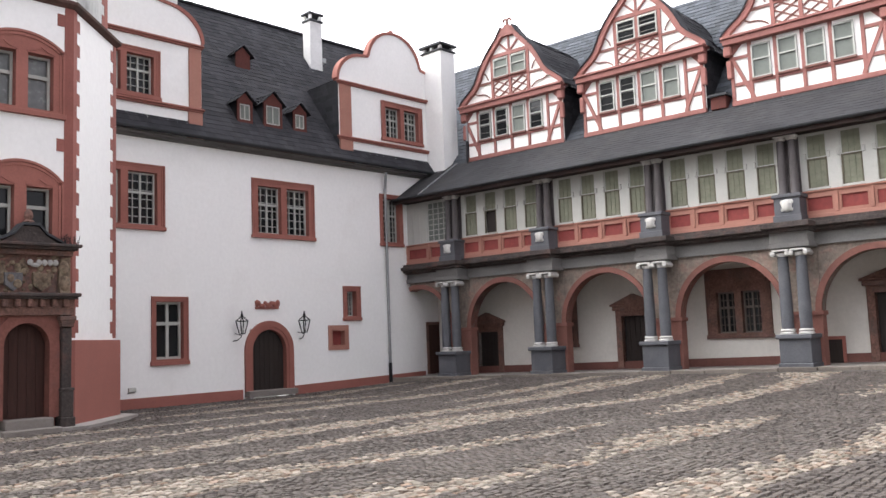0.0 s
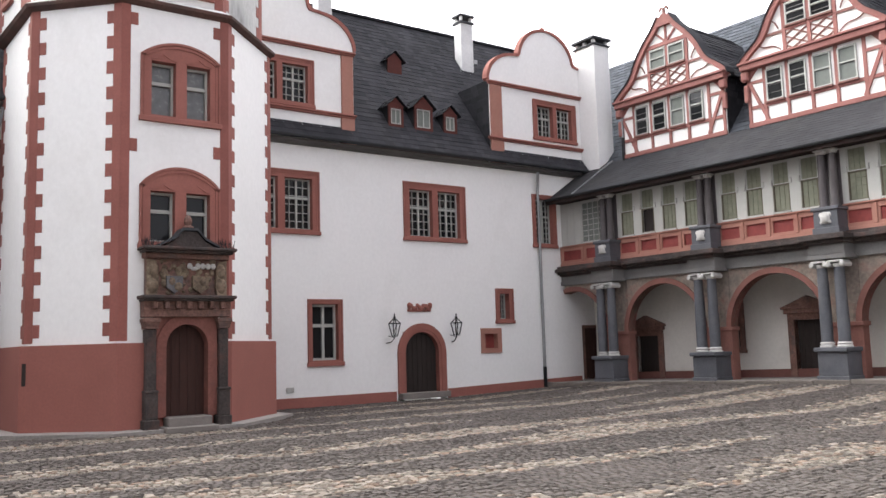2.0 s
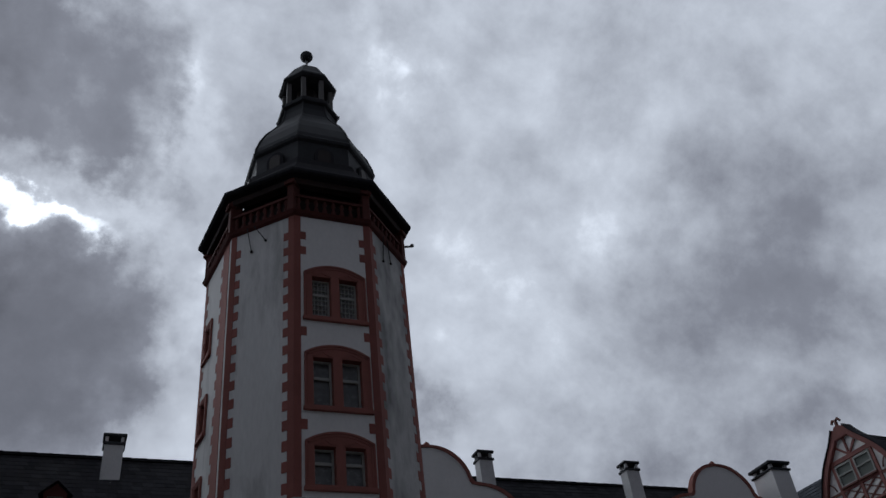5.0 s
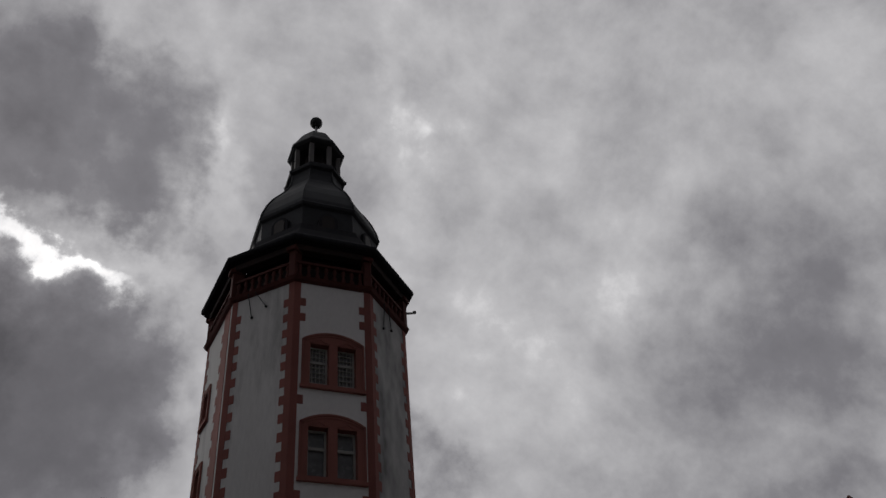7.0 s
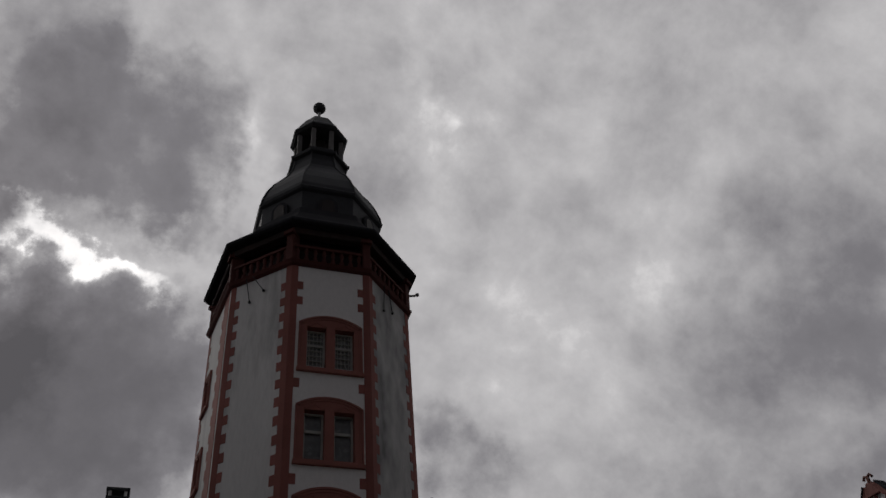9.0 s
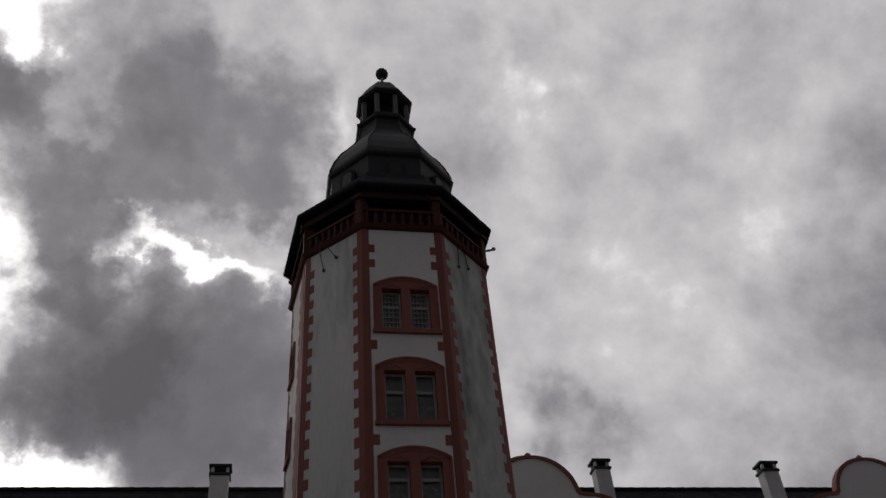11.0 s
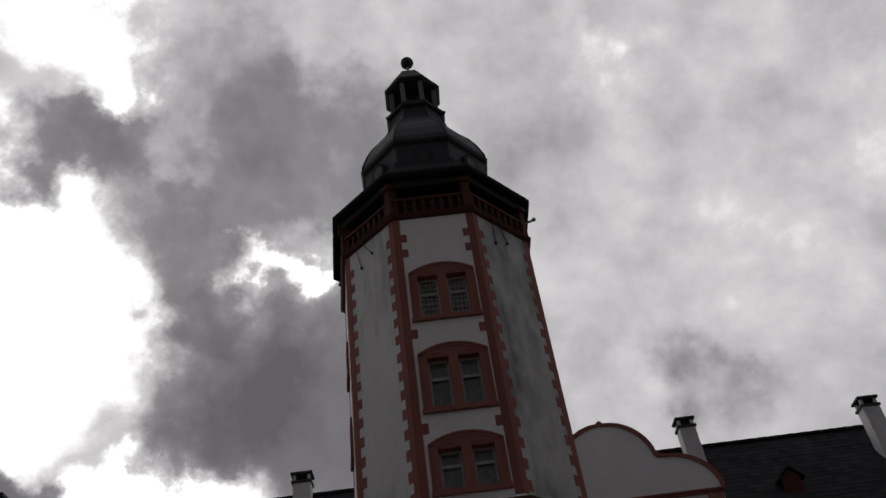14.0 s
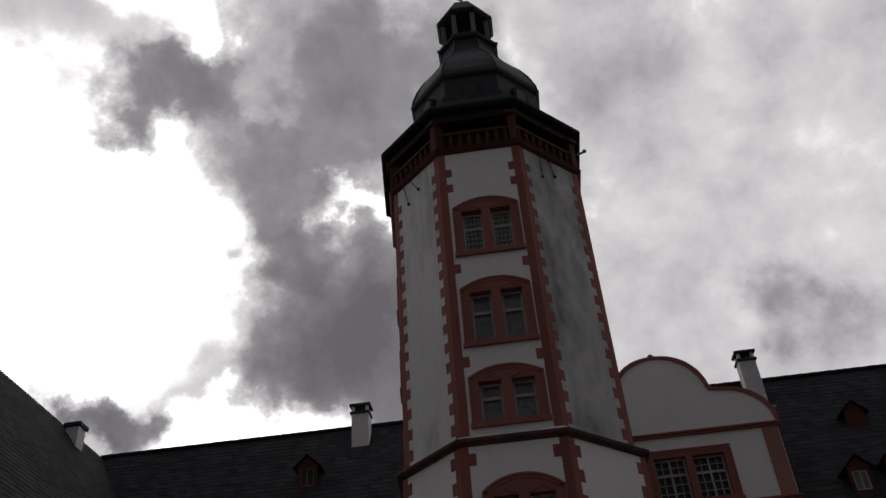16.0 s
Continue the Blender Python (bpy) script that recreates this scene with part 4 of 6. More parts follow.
def portal():
    M = TM @ pose(OFF_DOOR, 0, -0.28)
    p = thing("tower_portal", M, "weathered carved sandstone portal with pillars and crest panel", "portal")
    arch_o = [(-0.70, 0.45)] + [(-0.70, 2.0)] + arc(0, 2.02, 0.70, 180, 0, 16, 0.74) + [(0.70, 2.0), (0.70, 0.45)]
    arch_i = [(-0.48, 0.45)] + [(-0.48, 2.0)] + arc(0, 2.02, 0.48, 180, 0, 16, 0.50) + [(0.48, 2.0), (0.48, 0.45)]
    part("door_arch", MB().strip(arch_i, arch_o, -0.26, 0.25), PORTALRED, p, "red sandstone door arch")
    sp = MB()
    for s in (-1, 1):
        pts = [q for q in arc(0, 2.02, 0.70, 90, 0, 10, 0.74)]
        sp.strip([(s * x, z) for x, z in pts], [(s * 0.72 * (i / 10) ** 0.5 if i else 0.0, 2.82) for i in range(11)], -0.22, 0.0)
    part("spandrel", sp, PORTALRED, p)
    for s in (-1, 1):
        x = s * 0.83
        pil = thing_part("pilaster", p)
        part("base_block", MB().box(x - 0.17, x + 0.17, -0.42, 0.0, 0.0, 0.42, 0.02).box(x - 0.14, x + 0.14, -0.38, 0.0, 0.42, 1.0, 0.015), BLACKSTONE, pil)
        part("shaft", MB().box(x - 0.11, x + 0.11, -0.33, 0.0, 1.04, 2.42, 0.02).box(x - 0.15, x + 0.15, -0.4, 0.0, 1.0, 1.06, 0.01), BLACKSTONE, pil)
        part("capital", MB().box(x - 0.14, x + 0.14, -0.38, 0.0, 2.42, 2.5, 0.01).box(x - 0.18, x + 0.18, -0.42, 0.0, 2.56, 2.66, 0.015).box(x - 0.15, x + 0.15, -0.4, 0, 2.5, 2.56), WORN, pil)
    ent = MB().box(-1.0, 1.0, -0.34, 0.0, 2.68, 2.86, 0.015)
    for i in range(7):
        u = -0.78 + 0.26 * i
        ent.box(u - 0.055, u + 0.055, -0.44, -0.3, 2.86, 3.04, 0.02)
    ent.box(-1.0, 1.0, -0.32, 0.0, 2.86, 3.04)
    part("frieze", ent, WORN, p, "bracketed sandstone frieze")
    part("lower_cornice", MB().box(-1.08, 1.08, -0.52, 0.0, 3.09, 3.17, 0.015).box(-1.03, 1.03, -0.45, 0.0, 3.04, 3.09, 0.01), BLACKSTONE, p, "dark weathered cornice slab")
    part("crest_panel", MB().box(-0.92, 0.92, -0.16, 0.0, 3.17, 4.02).box(-0.98, 0.98, -0.3, 0.0, 4.02, 4.14, 0.015), WORN, p)
    random.seed(11)
    rl = MB()
    for s in (-1, 1):
        rl.prism([(s * 0.92, 3.18), (s * 0.7, 3.18), (s * 0.66, 3.5), (s * 0.72, 3.95), (s * 0.92, 4.0)][::s], -0.27, -0.16)
        rl.ball((s * 0.78, -0.24, 3.75), 0.12, 1, 0.7, 1.5)
        rl.ball((s * 0.80, -0.24, 3.4), 0.14, 1, 0.7, 1.3)
    for i in range(60):
        u, v = random.uniform(-0.62, 0.62), random.uniform(3.22, 3.98)
        rl.ball((u, -0.16, v), random.uniform(0.03, 0.09), 1, 0.8, random.uniform(0.7, 1.4), 7)
    tagged(part("carving", rl, COLOURS[0], p, "eroded carved crest relief", smooth=True), kind="stuff")
    for s, c in ((-1, COLOURS[1]), (1, COLOURS[0])):
        sh = [(s * 0.30 - 0.19, 3.62), (s * 0.30 - 0.18, 3.36), (s * 0.30, 3.22), (s * 0.30 + 0.18, 3.36), (s * 0.30 + 0.19, 3.62)]
        part("crest_shield", MB().prism(sh, -0.27, -0.16), c, p, "faded painted crest shield")
        part("shield_charge", MB().ball((s * 0.22, -0.26, 3.38), 0.1, 1, 0.35, 1.0).ball((s * 0.36, -0.26, 3.50), 0.08, 1, 0.4, 1.2), COLOURS[0], p)
    cr = MB()
    for u in (0.05, 0.24, 0.36, 0.48, 0.6):
        cr.ball((u, -0.24, 3.86), 0.065, 1, 0.7, 1.1)
    cr.ball((0.16, -0.24, 3.80), 0.06, 1.6, 0.7, 0.8)
    part("helm_crest", cr, PALESTONE, p, "pale carved helm crest", smooth=True)
    part("top_cornice", MB().box(-1.08, 1.08, -0.56, 0.0, 4.20, 4.27, 0.015).box(-1.02, 1.02, -0.46, 0.0, 4.14, 4.20, 0.01), BLACKSTONE, p, "dark weathered cornice")
    part("pediment", MB().prism([(-0.62, 4.27), (0.62, 4.27), (0.34, 4.44), (0.16, 4.64), (-0.16, 4.64), (-0.34, 4.44)], -0.40, -0.05), BLACKSTONE, p)
    part("pediment_coping", MB().strip([(-0.70, 4.28), (-0.34, 4.46), (-0.16, 4.66), (0.16, 4.66), (0.34, 4.46), (0.70, 4.28)], [(-0.70, 4.33), (-0.34, 4.52), (-0.17, 4.72), (0.17, 4.72), (0.34, 4.52), (0.70, 4.33)], -0.46, -0.03), LEAD, p)
    part("finial", MB().lathe([(0.12, 4.70), (0.13, 4.76), (0.07, 4.80), (0.10, 4.88), (0.09, 4.96), (0.03, 5.04)], 0, -0.25, 10), WORN, p)
    random.seed(3)
    sp_ = MB()
    for i in range(90):
        u = random.choice((-1, 1)) * random.uniform(0.62, 1.06)
        y = random.uniform(-0.52, -0.06)
        sp_.bar((u, y, 4.27), (u + random.uniform(-0.05, 0.05), y + random.uniform(-0.05, 0.05), 4.27 + random.uniform(0.10, 0.24)), 0.007)
    tagged(part("bird_spikes", sp_, BLACKIRON, p, "thin bird spikes on the cornice"), kind="stuff")
    leaf = MB()
    for i in range(5):
        a = -0.48 + 0.192 * i
        zt = lambda u: 2.02 + 0.5 * math.sqrt(max(0, 1 - (u / 0.48) ** 2))
        leaf.prism([(a + 0.004, 0.42), (a + 0.188, 0.42), (a + 0.188, zt(a + 0.188)), (a + 0.096, zt(a + 0.096)), (a + 0.004, zt(a + 0.004))], 0.02, 0.08)
    part("door_leaf", leaf, OAK, p, "dark reddish brown plank door")
    # sheet in the colour of an unlit room behind the planks
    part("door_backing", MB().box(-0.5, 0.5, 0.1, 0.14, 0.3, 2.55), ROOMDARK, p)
    part("step", MB().box(-0.50, 0.50, -0.5, 0.1, 0.22, 0.45, 0.02), STEPSTONE, p)
    part("step", MB().box(-0.60, 0.60, -0.72, 0.1, -0.25, 0.25, 0.02), STEPSTONE, p)


def thing_part(name, parent):
    """An Empty that groups the pieces of a part."""
    ob = new(name)
    ob.parent = parent
    ob.empty_display_size = 0.1
    return ob


portal()
# flat black strip on the plinth paints the shade inside a narrow slit
part("vent_slit", MB().box(-0.05, 0.05, -0.006, 0.02, 0.95, 1.45), BLACKWOOD_GLOOM, T, "narrow black strip for the shade in a plinth slit", m=face_pose(7, A0) @ pose(-half_width(7, A0) + 0.12, 0, 0))
# pale kerb at the tower's foot
kb = MB()
for k in range(8):
    a, b = octa(A0 + 0.42, 0)[k], octa(A0 + 0.42, 0)[(k + 1) % 8]
    c, d = octa(A0 - 0.1, 0)[k], octa(A0 - 0.1, 0)[(k + 1) % 8]
    za, zb = ground_z(TX + a[0], TY + a[1]) + 0.07, ground_z(TX + b[0], TY + b[1]) + 0.07
    kb.quad((a[0], a[1], za), (b[0], b[1], zb), (d[0], d[1], zb + 0.02), (c[0], c[1], za + 0.02))
    kb.quad((a[0], a[1], za - 0.3), (b[0], b[1], zb - 0.3), (b[0], b[1], zb), (a[0], a[1], za))
tagged(part("tower_kerb", kb, CONCRETE, m=pose(TX, TY, 0)), "pale stone kerb round the tower foot", "kerb", kind="structure")

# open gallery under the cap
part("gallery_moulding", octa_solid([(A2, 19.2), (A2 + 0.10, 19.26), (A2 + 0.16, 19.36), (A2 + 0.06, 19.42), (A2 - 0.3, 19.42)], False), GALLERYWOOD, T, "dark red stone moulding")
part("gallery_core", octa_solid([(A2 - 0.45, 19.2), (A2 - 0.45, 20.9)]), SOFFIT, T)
bal = MB().lathe([(0.05, 0), (0.085, 0.12), (0.04, 0.3), (0.075, 0.42), (0.05, 0.55)], seg=8).mesh("baluster", GALLERYWOOD, True)
for k in range(8):
    M = face_pose(k, A2)
    hw = half_width(k, A2)
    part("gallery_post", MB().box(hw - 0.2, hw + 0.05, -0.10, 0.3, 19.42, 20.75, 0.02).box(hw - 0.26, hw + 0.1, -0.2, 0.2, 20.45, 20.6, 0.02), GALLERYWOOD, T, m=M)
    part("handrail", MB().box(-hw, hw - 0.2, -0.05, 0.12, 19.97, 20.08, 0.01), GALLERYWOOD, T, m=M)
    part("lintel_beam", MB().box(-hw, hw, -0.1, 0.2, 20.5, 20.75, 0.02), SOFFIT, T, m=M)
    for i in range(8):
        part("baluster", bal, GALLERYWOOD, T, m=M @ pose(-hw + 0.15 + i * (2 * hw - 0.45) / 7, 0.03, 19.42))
part("waterspout", MB().tube([(0, 0.3, 0), (0.0, -0.2, -0.03), (0, -0.28, 0.0)], 0.04, 8).ball((0, -0.28, 0.0), 0.07), ZINC, T, m=pose(0, 0, 0, 0, 0, 68) @ pose(0, -3.35, 20.15))

cap_prof = [(3.0, 20.72), (3.38, 20.78), (3.45, 20.84), (3.45, 20.94), (3.30, 21.06), (2.86, 21.55), (2.46, 22.15), (2.34, 22.5)]
part("eave_roof", octa_solid(cap_prof, False), SLATE, T, "slate skirt roof with wide eaves")
part("drum", octa_solid([(2.20, 22.3), (2.20, 23.45), (2.30, 23.52), (2.34, 23.62), (2.26, 23.72)], False), LEAD, T, "dark metal clad drum")
for k in range(8):
    M = face_pose(k, 2.20)
    dm = MB().prism([(-0.34, 22.45), (0.34, 22.45), (0.34, 22.85)] + arc(0, 22.85, 0.34, 0, 180, 10)[1:], -0.12, 0.1)
    part("drum_opening", dm, SLATE, T, m=M)
    part("drum_shutter", MB().prism([(-0.22, 22.5), (0.22, 22.5), (0.22, 22.85)] + arc(0, 22.85, 0.22, 0, 180, 10)[1:], -0.14, -0.1), BLACKWOOD_GLOOM, T, m=M)
bell = [(2.26, 23.70), (2.24, 23.9), (2.06, 24.45), (1.82, 24.95), (1.55, 25.35), (1.30, 25.75), (1.12, 26.1), (1.04, 26.5), (1.02, 26.8), (1.14, 26.86), (1.16, 26.96), (0.98, 27.05)]
part("bell_roof", octa_solid(bell, False), LEAD, T, "dark bell shaped metal roof")
for k in range(8):
    pts = [octa(a + 0.01, z)[k] for a, z in bell]
    part("roof_rib", MB().tube(pts, 0.035, 6), LEAD, T)
part("lantern_sill", octa_solid([(1.0, 27.0), (1.0, 27.22), (0.94, 27.3), (0.7, 27.3)], False), LEAD, T)
for k in range(8):
    x, y, _ = octa(0.86, 28)[k]
    part("lantern_post", MB().box(x - 0.09, x + 0.09, y - 0.09, y + 0.09, 27.25, 28.5, 0.015), GREYSTONE, T)
part("lantern_core", octa_solid([(0.42, 27.2), (0.42, 28.6)]), BLACKWOOD_GLOOM, T)
part("lantern_cap", octa_solid([(0.8, 28.35), (1.02, 28.42), (1.12, 28.52), (1.10, 28.62), (0.96, 28.85), (0.80, 29.2), (0.62, 29.55), (0.36, 29.8), (0.16, 29.92)]), LEAD, T, "small metal lantern dome")
part("spire", MB().lathe([(0.16, 29.85), (0.12, 30.0), (0.06, 30.25), (0.05, 30.6)], seg=10), ZINC, T)
part("spire_ball", MB().ball((0, 0, 30.82), 0.27, seg=16), LEAD, T, "dark metal ball", smooth=True)
# short iron struts that hold the gallery's rainwater spouts
for k in (0, 1, 7):
    p, q = Vector(octa(A2, 18)[(5 + k) % 8]), Vector(octa(A2, 18)[(6 + k) % 8])
    for f, g, lo in ((0.34, 0.30, 18.35), (0.56, 0.40, 18.6)) if k else ():
        a, b = p.lerp(q, f), p.lerp(q, g)
        part("iron_strut", MB().tube([(a.x * 1.01, a.y * 1.01, lo), (b.x * 1.05, b.y * 1.05, 19.25)], 0.014, 5).ball((a.x * 1.012, a.y * 1.012, lo), 0.045, seg=8), BLACKIRON, T)

# ---- arcade wing ----
AM = pose(-0.15, 0, 0, 0, 0, -86.7)  # local x runs along the arcade, local -y faces the court
AS = AM @ pose(-0.67, 0.8, -0.083) @ Matrix.Diagonal((1, 1.036, 1.036, 1))
U0 = 0.72                          # where the arcade meets the white wing


def arcade_z(u):
    return 0.165 + 0.0195 * u


PITCH, FIRST, NB = 4.20, 3.35, 9
YF = EAST_X                        # front of the arcade wall
arc_wall = MB()
U_END = FIRST + PITCH * NB
ARW = thing("arcade_wall", AS, "two storey loggia wall with red stone arches", "wall", kind="structure")
SPRING, RAD = 1.92, 1.56
rings, imposts = [], []
for i in range(-1, NB):
    c = FIRST + PITCH * (i + 0.5)
    if i == -1:
        c = FIRST - PITCH / 2 + 0.05
    a0 = 180 if i >= 0 else 180
    lo = max(c - PITCH / 2, U0)
    pts = [p for p in arc(c, SPRING, RAD, 180, 0, 32) if p[0] >= U0]
    mb = MB().strip(pts, [(min(max(p[0], lo), c + PITCH / 2), 3.75) for p in pts], YF, YF + 0.32)
    part("spandrel", mb, RUBBLE, ARW, "patchy rubble spandrel")
    ring_o = [p for p in arc(c, SPRING, RAD + 0.17, 180, 0, 32)]
    ring_i = [p for p in arc(c, SPRING, RAD, 180, 0, 32)]
    keep = [j for j in range(33) if ring_o[j][0] >= U0 and ring_i[j][0] >= U0]
    part("arch_ring", MB().strip([ring_i[j] for j in keep], [ring_o[j] for j in keep], YF - 0.05, YF + 0.34), ARCHRED, ARW, "red sandstone arch ring")
for i in range(0, NB + 1):
    c = FIRST + PITCH * i
    w = PITCH / 2 - RAD
    part("pier", MB().box(c - w + 0.005, c + w - 0.005, YF - 0.015, YF + 0.33, arcade_z(c) - 0.4, SPRING), ARCHRED, ARW, "red sandstone pier")
    part("pier", MB().box(c - w + 0.02, c + w - 0.02, YF, YF + 0.32, SPRING, 3.75), RUBBLE, ARW)
    part("impost", MB().box(c - w - 0.05, c + w + 0.05, YF - 0.06, YF + 0.36, SPRING - 0.1, SPRING + 0.02, 0.015), ARCHRED, ARW)
ENT = thing("loggia_entablature", AS, "dark grey stone entablature running along the loggia", "entablature", kind="structure")
part("architrave", MB().box(U0, U_END, YF - 0.10, YF + 0.5, 3.72, 3.86).box(U0, U_END, YF - 0.06, YF + 0.5, 3.86, 4.06), GREYSTONE, ENT)
# dark stone cornice, made near-black to put its shadow line into the colour
part("cornice", MB().box(U0, U_END, YF - 0.14, YF + 0.5, 4.06, 4.12).box(U0, U_END, YF - 0.26, YF + 0.4, 4.12, 4.20, 0.01).box(U0, U_END, YF - 0.40, YF + 0.4, 4.20, 4.33, 0.02).box(U0, U_END, YF - 0.26, YF + 0.3, 4.33, 4.43), BLACKSTONE, ENT)


def column(h, r0, r1, base_mat):
    sh = MB().lathe([(r0, 0.0), (r0 * 1.01, h * 0.3), (r1, h)], seg=18)
    return sh


COLS = []
for i in range(NB + 1):
    c = FIRST + PITCH * i
    gz = arcade_z(c)
    g = thing("column_pair", AS @ pose(c, 0, gz), "pair of dark stone columns with pale capitals on a grey pedestal", "column", "loggia column pairs")
    top = 1.042 + 0.0183 * c - gz
    part("pedestal", MB().box(-0.47, 0.47, -0.40, YF, -0.3, 0.10, 0.02).box(-0.43, 0.43, -0.35, YF, 0.10, top - 0.12, 0.015).box(-0.49, 0.49, -0.44, YF, top - 0.12, top, 0.02), DARKSTONE, g, "dark grey stone pedestal")
    hcol = 3.44 - gz - top - 0.16
    for s in (-1, 1):
        x = s * 0.25
        part("column_base", MB().lathe([(0.21, top), (0.22, top + 0.03), (0.18, top + 0.07), (0.205, top + 0.11), (0.175, top + 0.15)], x, -0.06, 16), PALESTONE, g, "pale stone column base", smooth=True)
        part("shaft", MB().lathe([(0.165, top + 0.15), (0.168, top + 0.15 + hcol * 0.3), (0.142, top + 0.15 + hcol)], x, -0.06, 18), DARKSTONE, g, smooth=True)
        cz = top + 0.15 + hcol
        cp = MB().lathe([(0.145, cz), (0.175, cz + 0.05), (0.175, cz + 0.1)], x, -0.06, 14)
        cp.box(x - 0.22, x + 0.22, -0.29, 0.17, cz + 0.13, cz + 0.19, 0.015)
        for q in (-1, 1):
            cp.tube([(x + q * 0.2, -0.28, cz + 0.08), (x + q * 0.2, 0.16, cz + 0.08)], 0.075, 10)
            cp.ball((x + q * 0.2, -0.285, cz + 0.08), 0.072, 1, 0.3, 1)
        part("capital", cp, PALESTONE, g, "pale volute capital", smooth=True)
    t0 = 3.66 - gz
    part("entablature_block", MB().box(-0.56, 0.56, -0.26, YF, t0, t0 + 0.14, 0.012).box(-0.52, 0.52, -0.22, YF, t0 + 0.14, t0 + 0.42, 0.01), GREYSTONE, g)
    # same near-black colour continues the painted shadow line round the block
    part("block_cornice", MB().box(-0.6, 0.6, -0.36, YF, t0 + 0.42, t0 + 0.52, 0.015).box(-0.68, 0.68, -0.50, YF, t0 + 0.52, t0 + 0.68, 0.02), BLACKSTONE, g)
    b0 = 4.37 - gz
    part("upper_pedestal", MB().box(-0.40, 0.40, -0.16, YF + 0.1, b0, b0 + 0.18, 0.015).box(-0.36, 0.36, -0.12, YF + 0.1, b0 + 0.18, b0 + 0.66, 0.01).box(-0.41, 0.41, -0.17, YF + 0.1, b0 + 0.66, b0 + 0.76, 0.015), DARKSTONE, g)
    mk = MB().ball((0, -0.14, b0 + 0.44), 0.15, 1, 0.5, 1.15)
    for q in (-1, 1):
        mk.ball((q * 0.13, -0.13, b0 + 0.53), 0.06, 1, 0.5, 1).ball((q * 0.12, -0.13, b0 + 0.33), 0.055, 1, 0.5, 1)
        mk.ball((q * 0.05, -0.2, b0 + 0.47), 0.03, 1, 0.5, 0.7)
    mk.box(-0.15, 0.15, -0.14, -0.1, b0 + 0.56, b0 + 0.6)
    part("mask_relief", mk, PALESTONE, g, "pale carved mask relief", smooth=True)
    for s in (-1, 1):
        x = s * 0.165
        z0 = b0 + 0.76
        z1 = 6.78 - gz
        part("upper_shaft", MB().lathe([(0.15, z0), (0.15, z0 + 0.05), (0.12, z0 + 0.1), (0.118, z0 + 0.6), (0.10, z1 - 0.12)], x, 0.2, 14), UPPERSTONE, g, smooth=True)
        part("upper_capital", MB().lathe([(0.12, z1 - 0.13), (0.16, z1 - 0.08), (0.15, z1 - 0.04)], x, 0.2, 12).box(x - 0.155, x + 0.155, 0.04, 0.36, z1 - 0.04, z1, 0.01), PALESTONE, g, "pale small capital")

    part("upper_pier", MB().box(-0.26, 0.26, YF + 0.02, YF + 0.2, b0 + 0.76, 6.80 - gz), UPPERSTONE, g, "dark pier behind the upper columns")

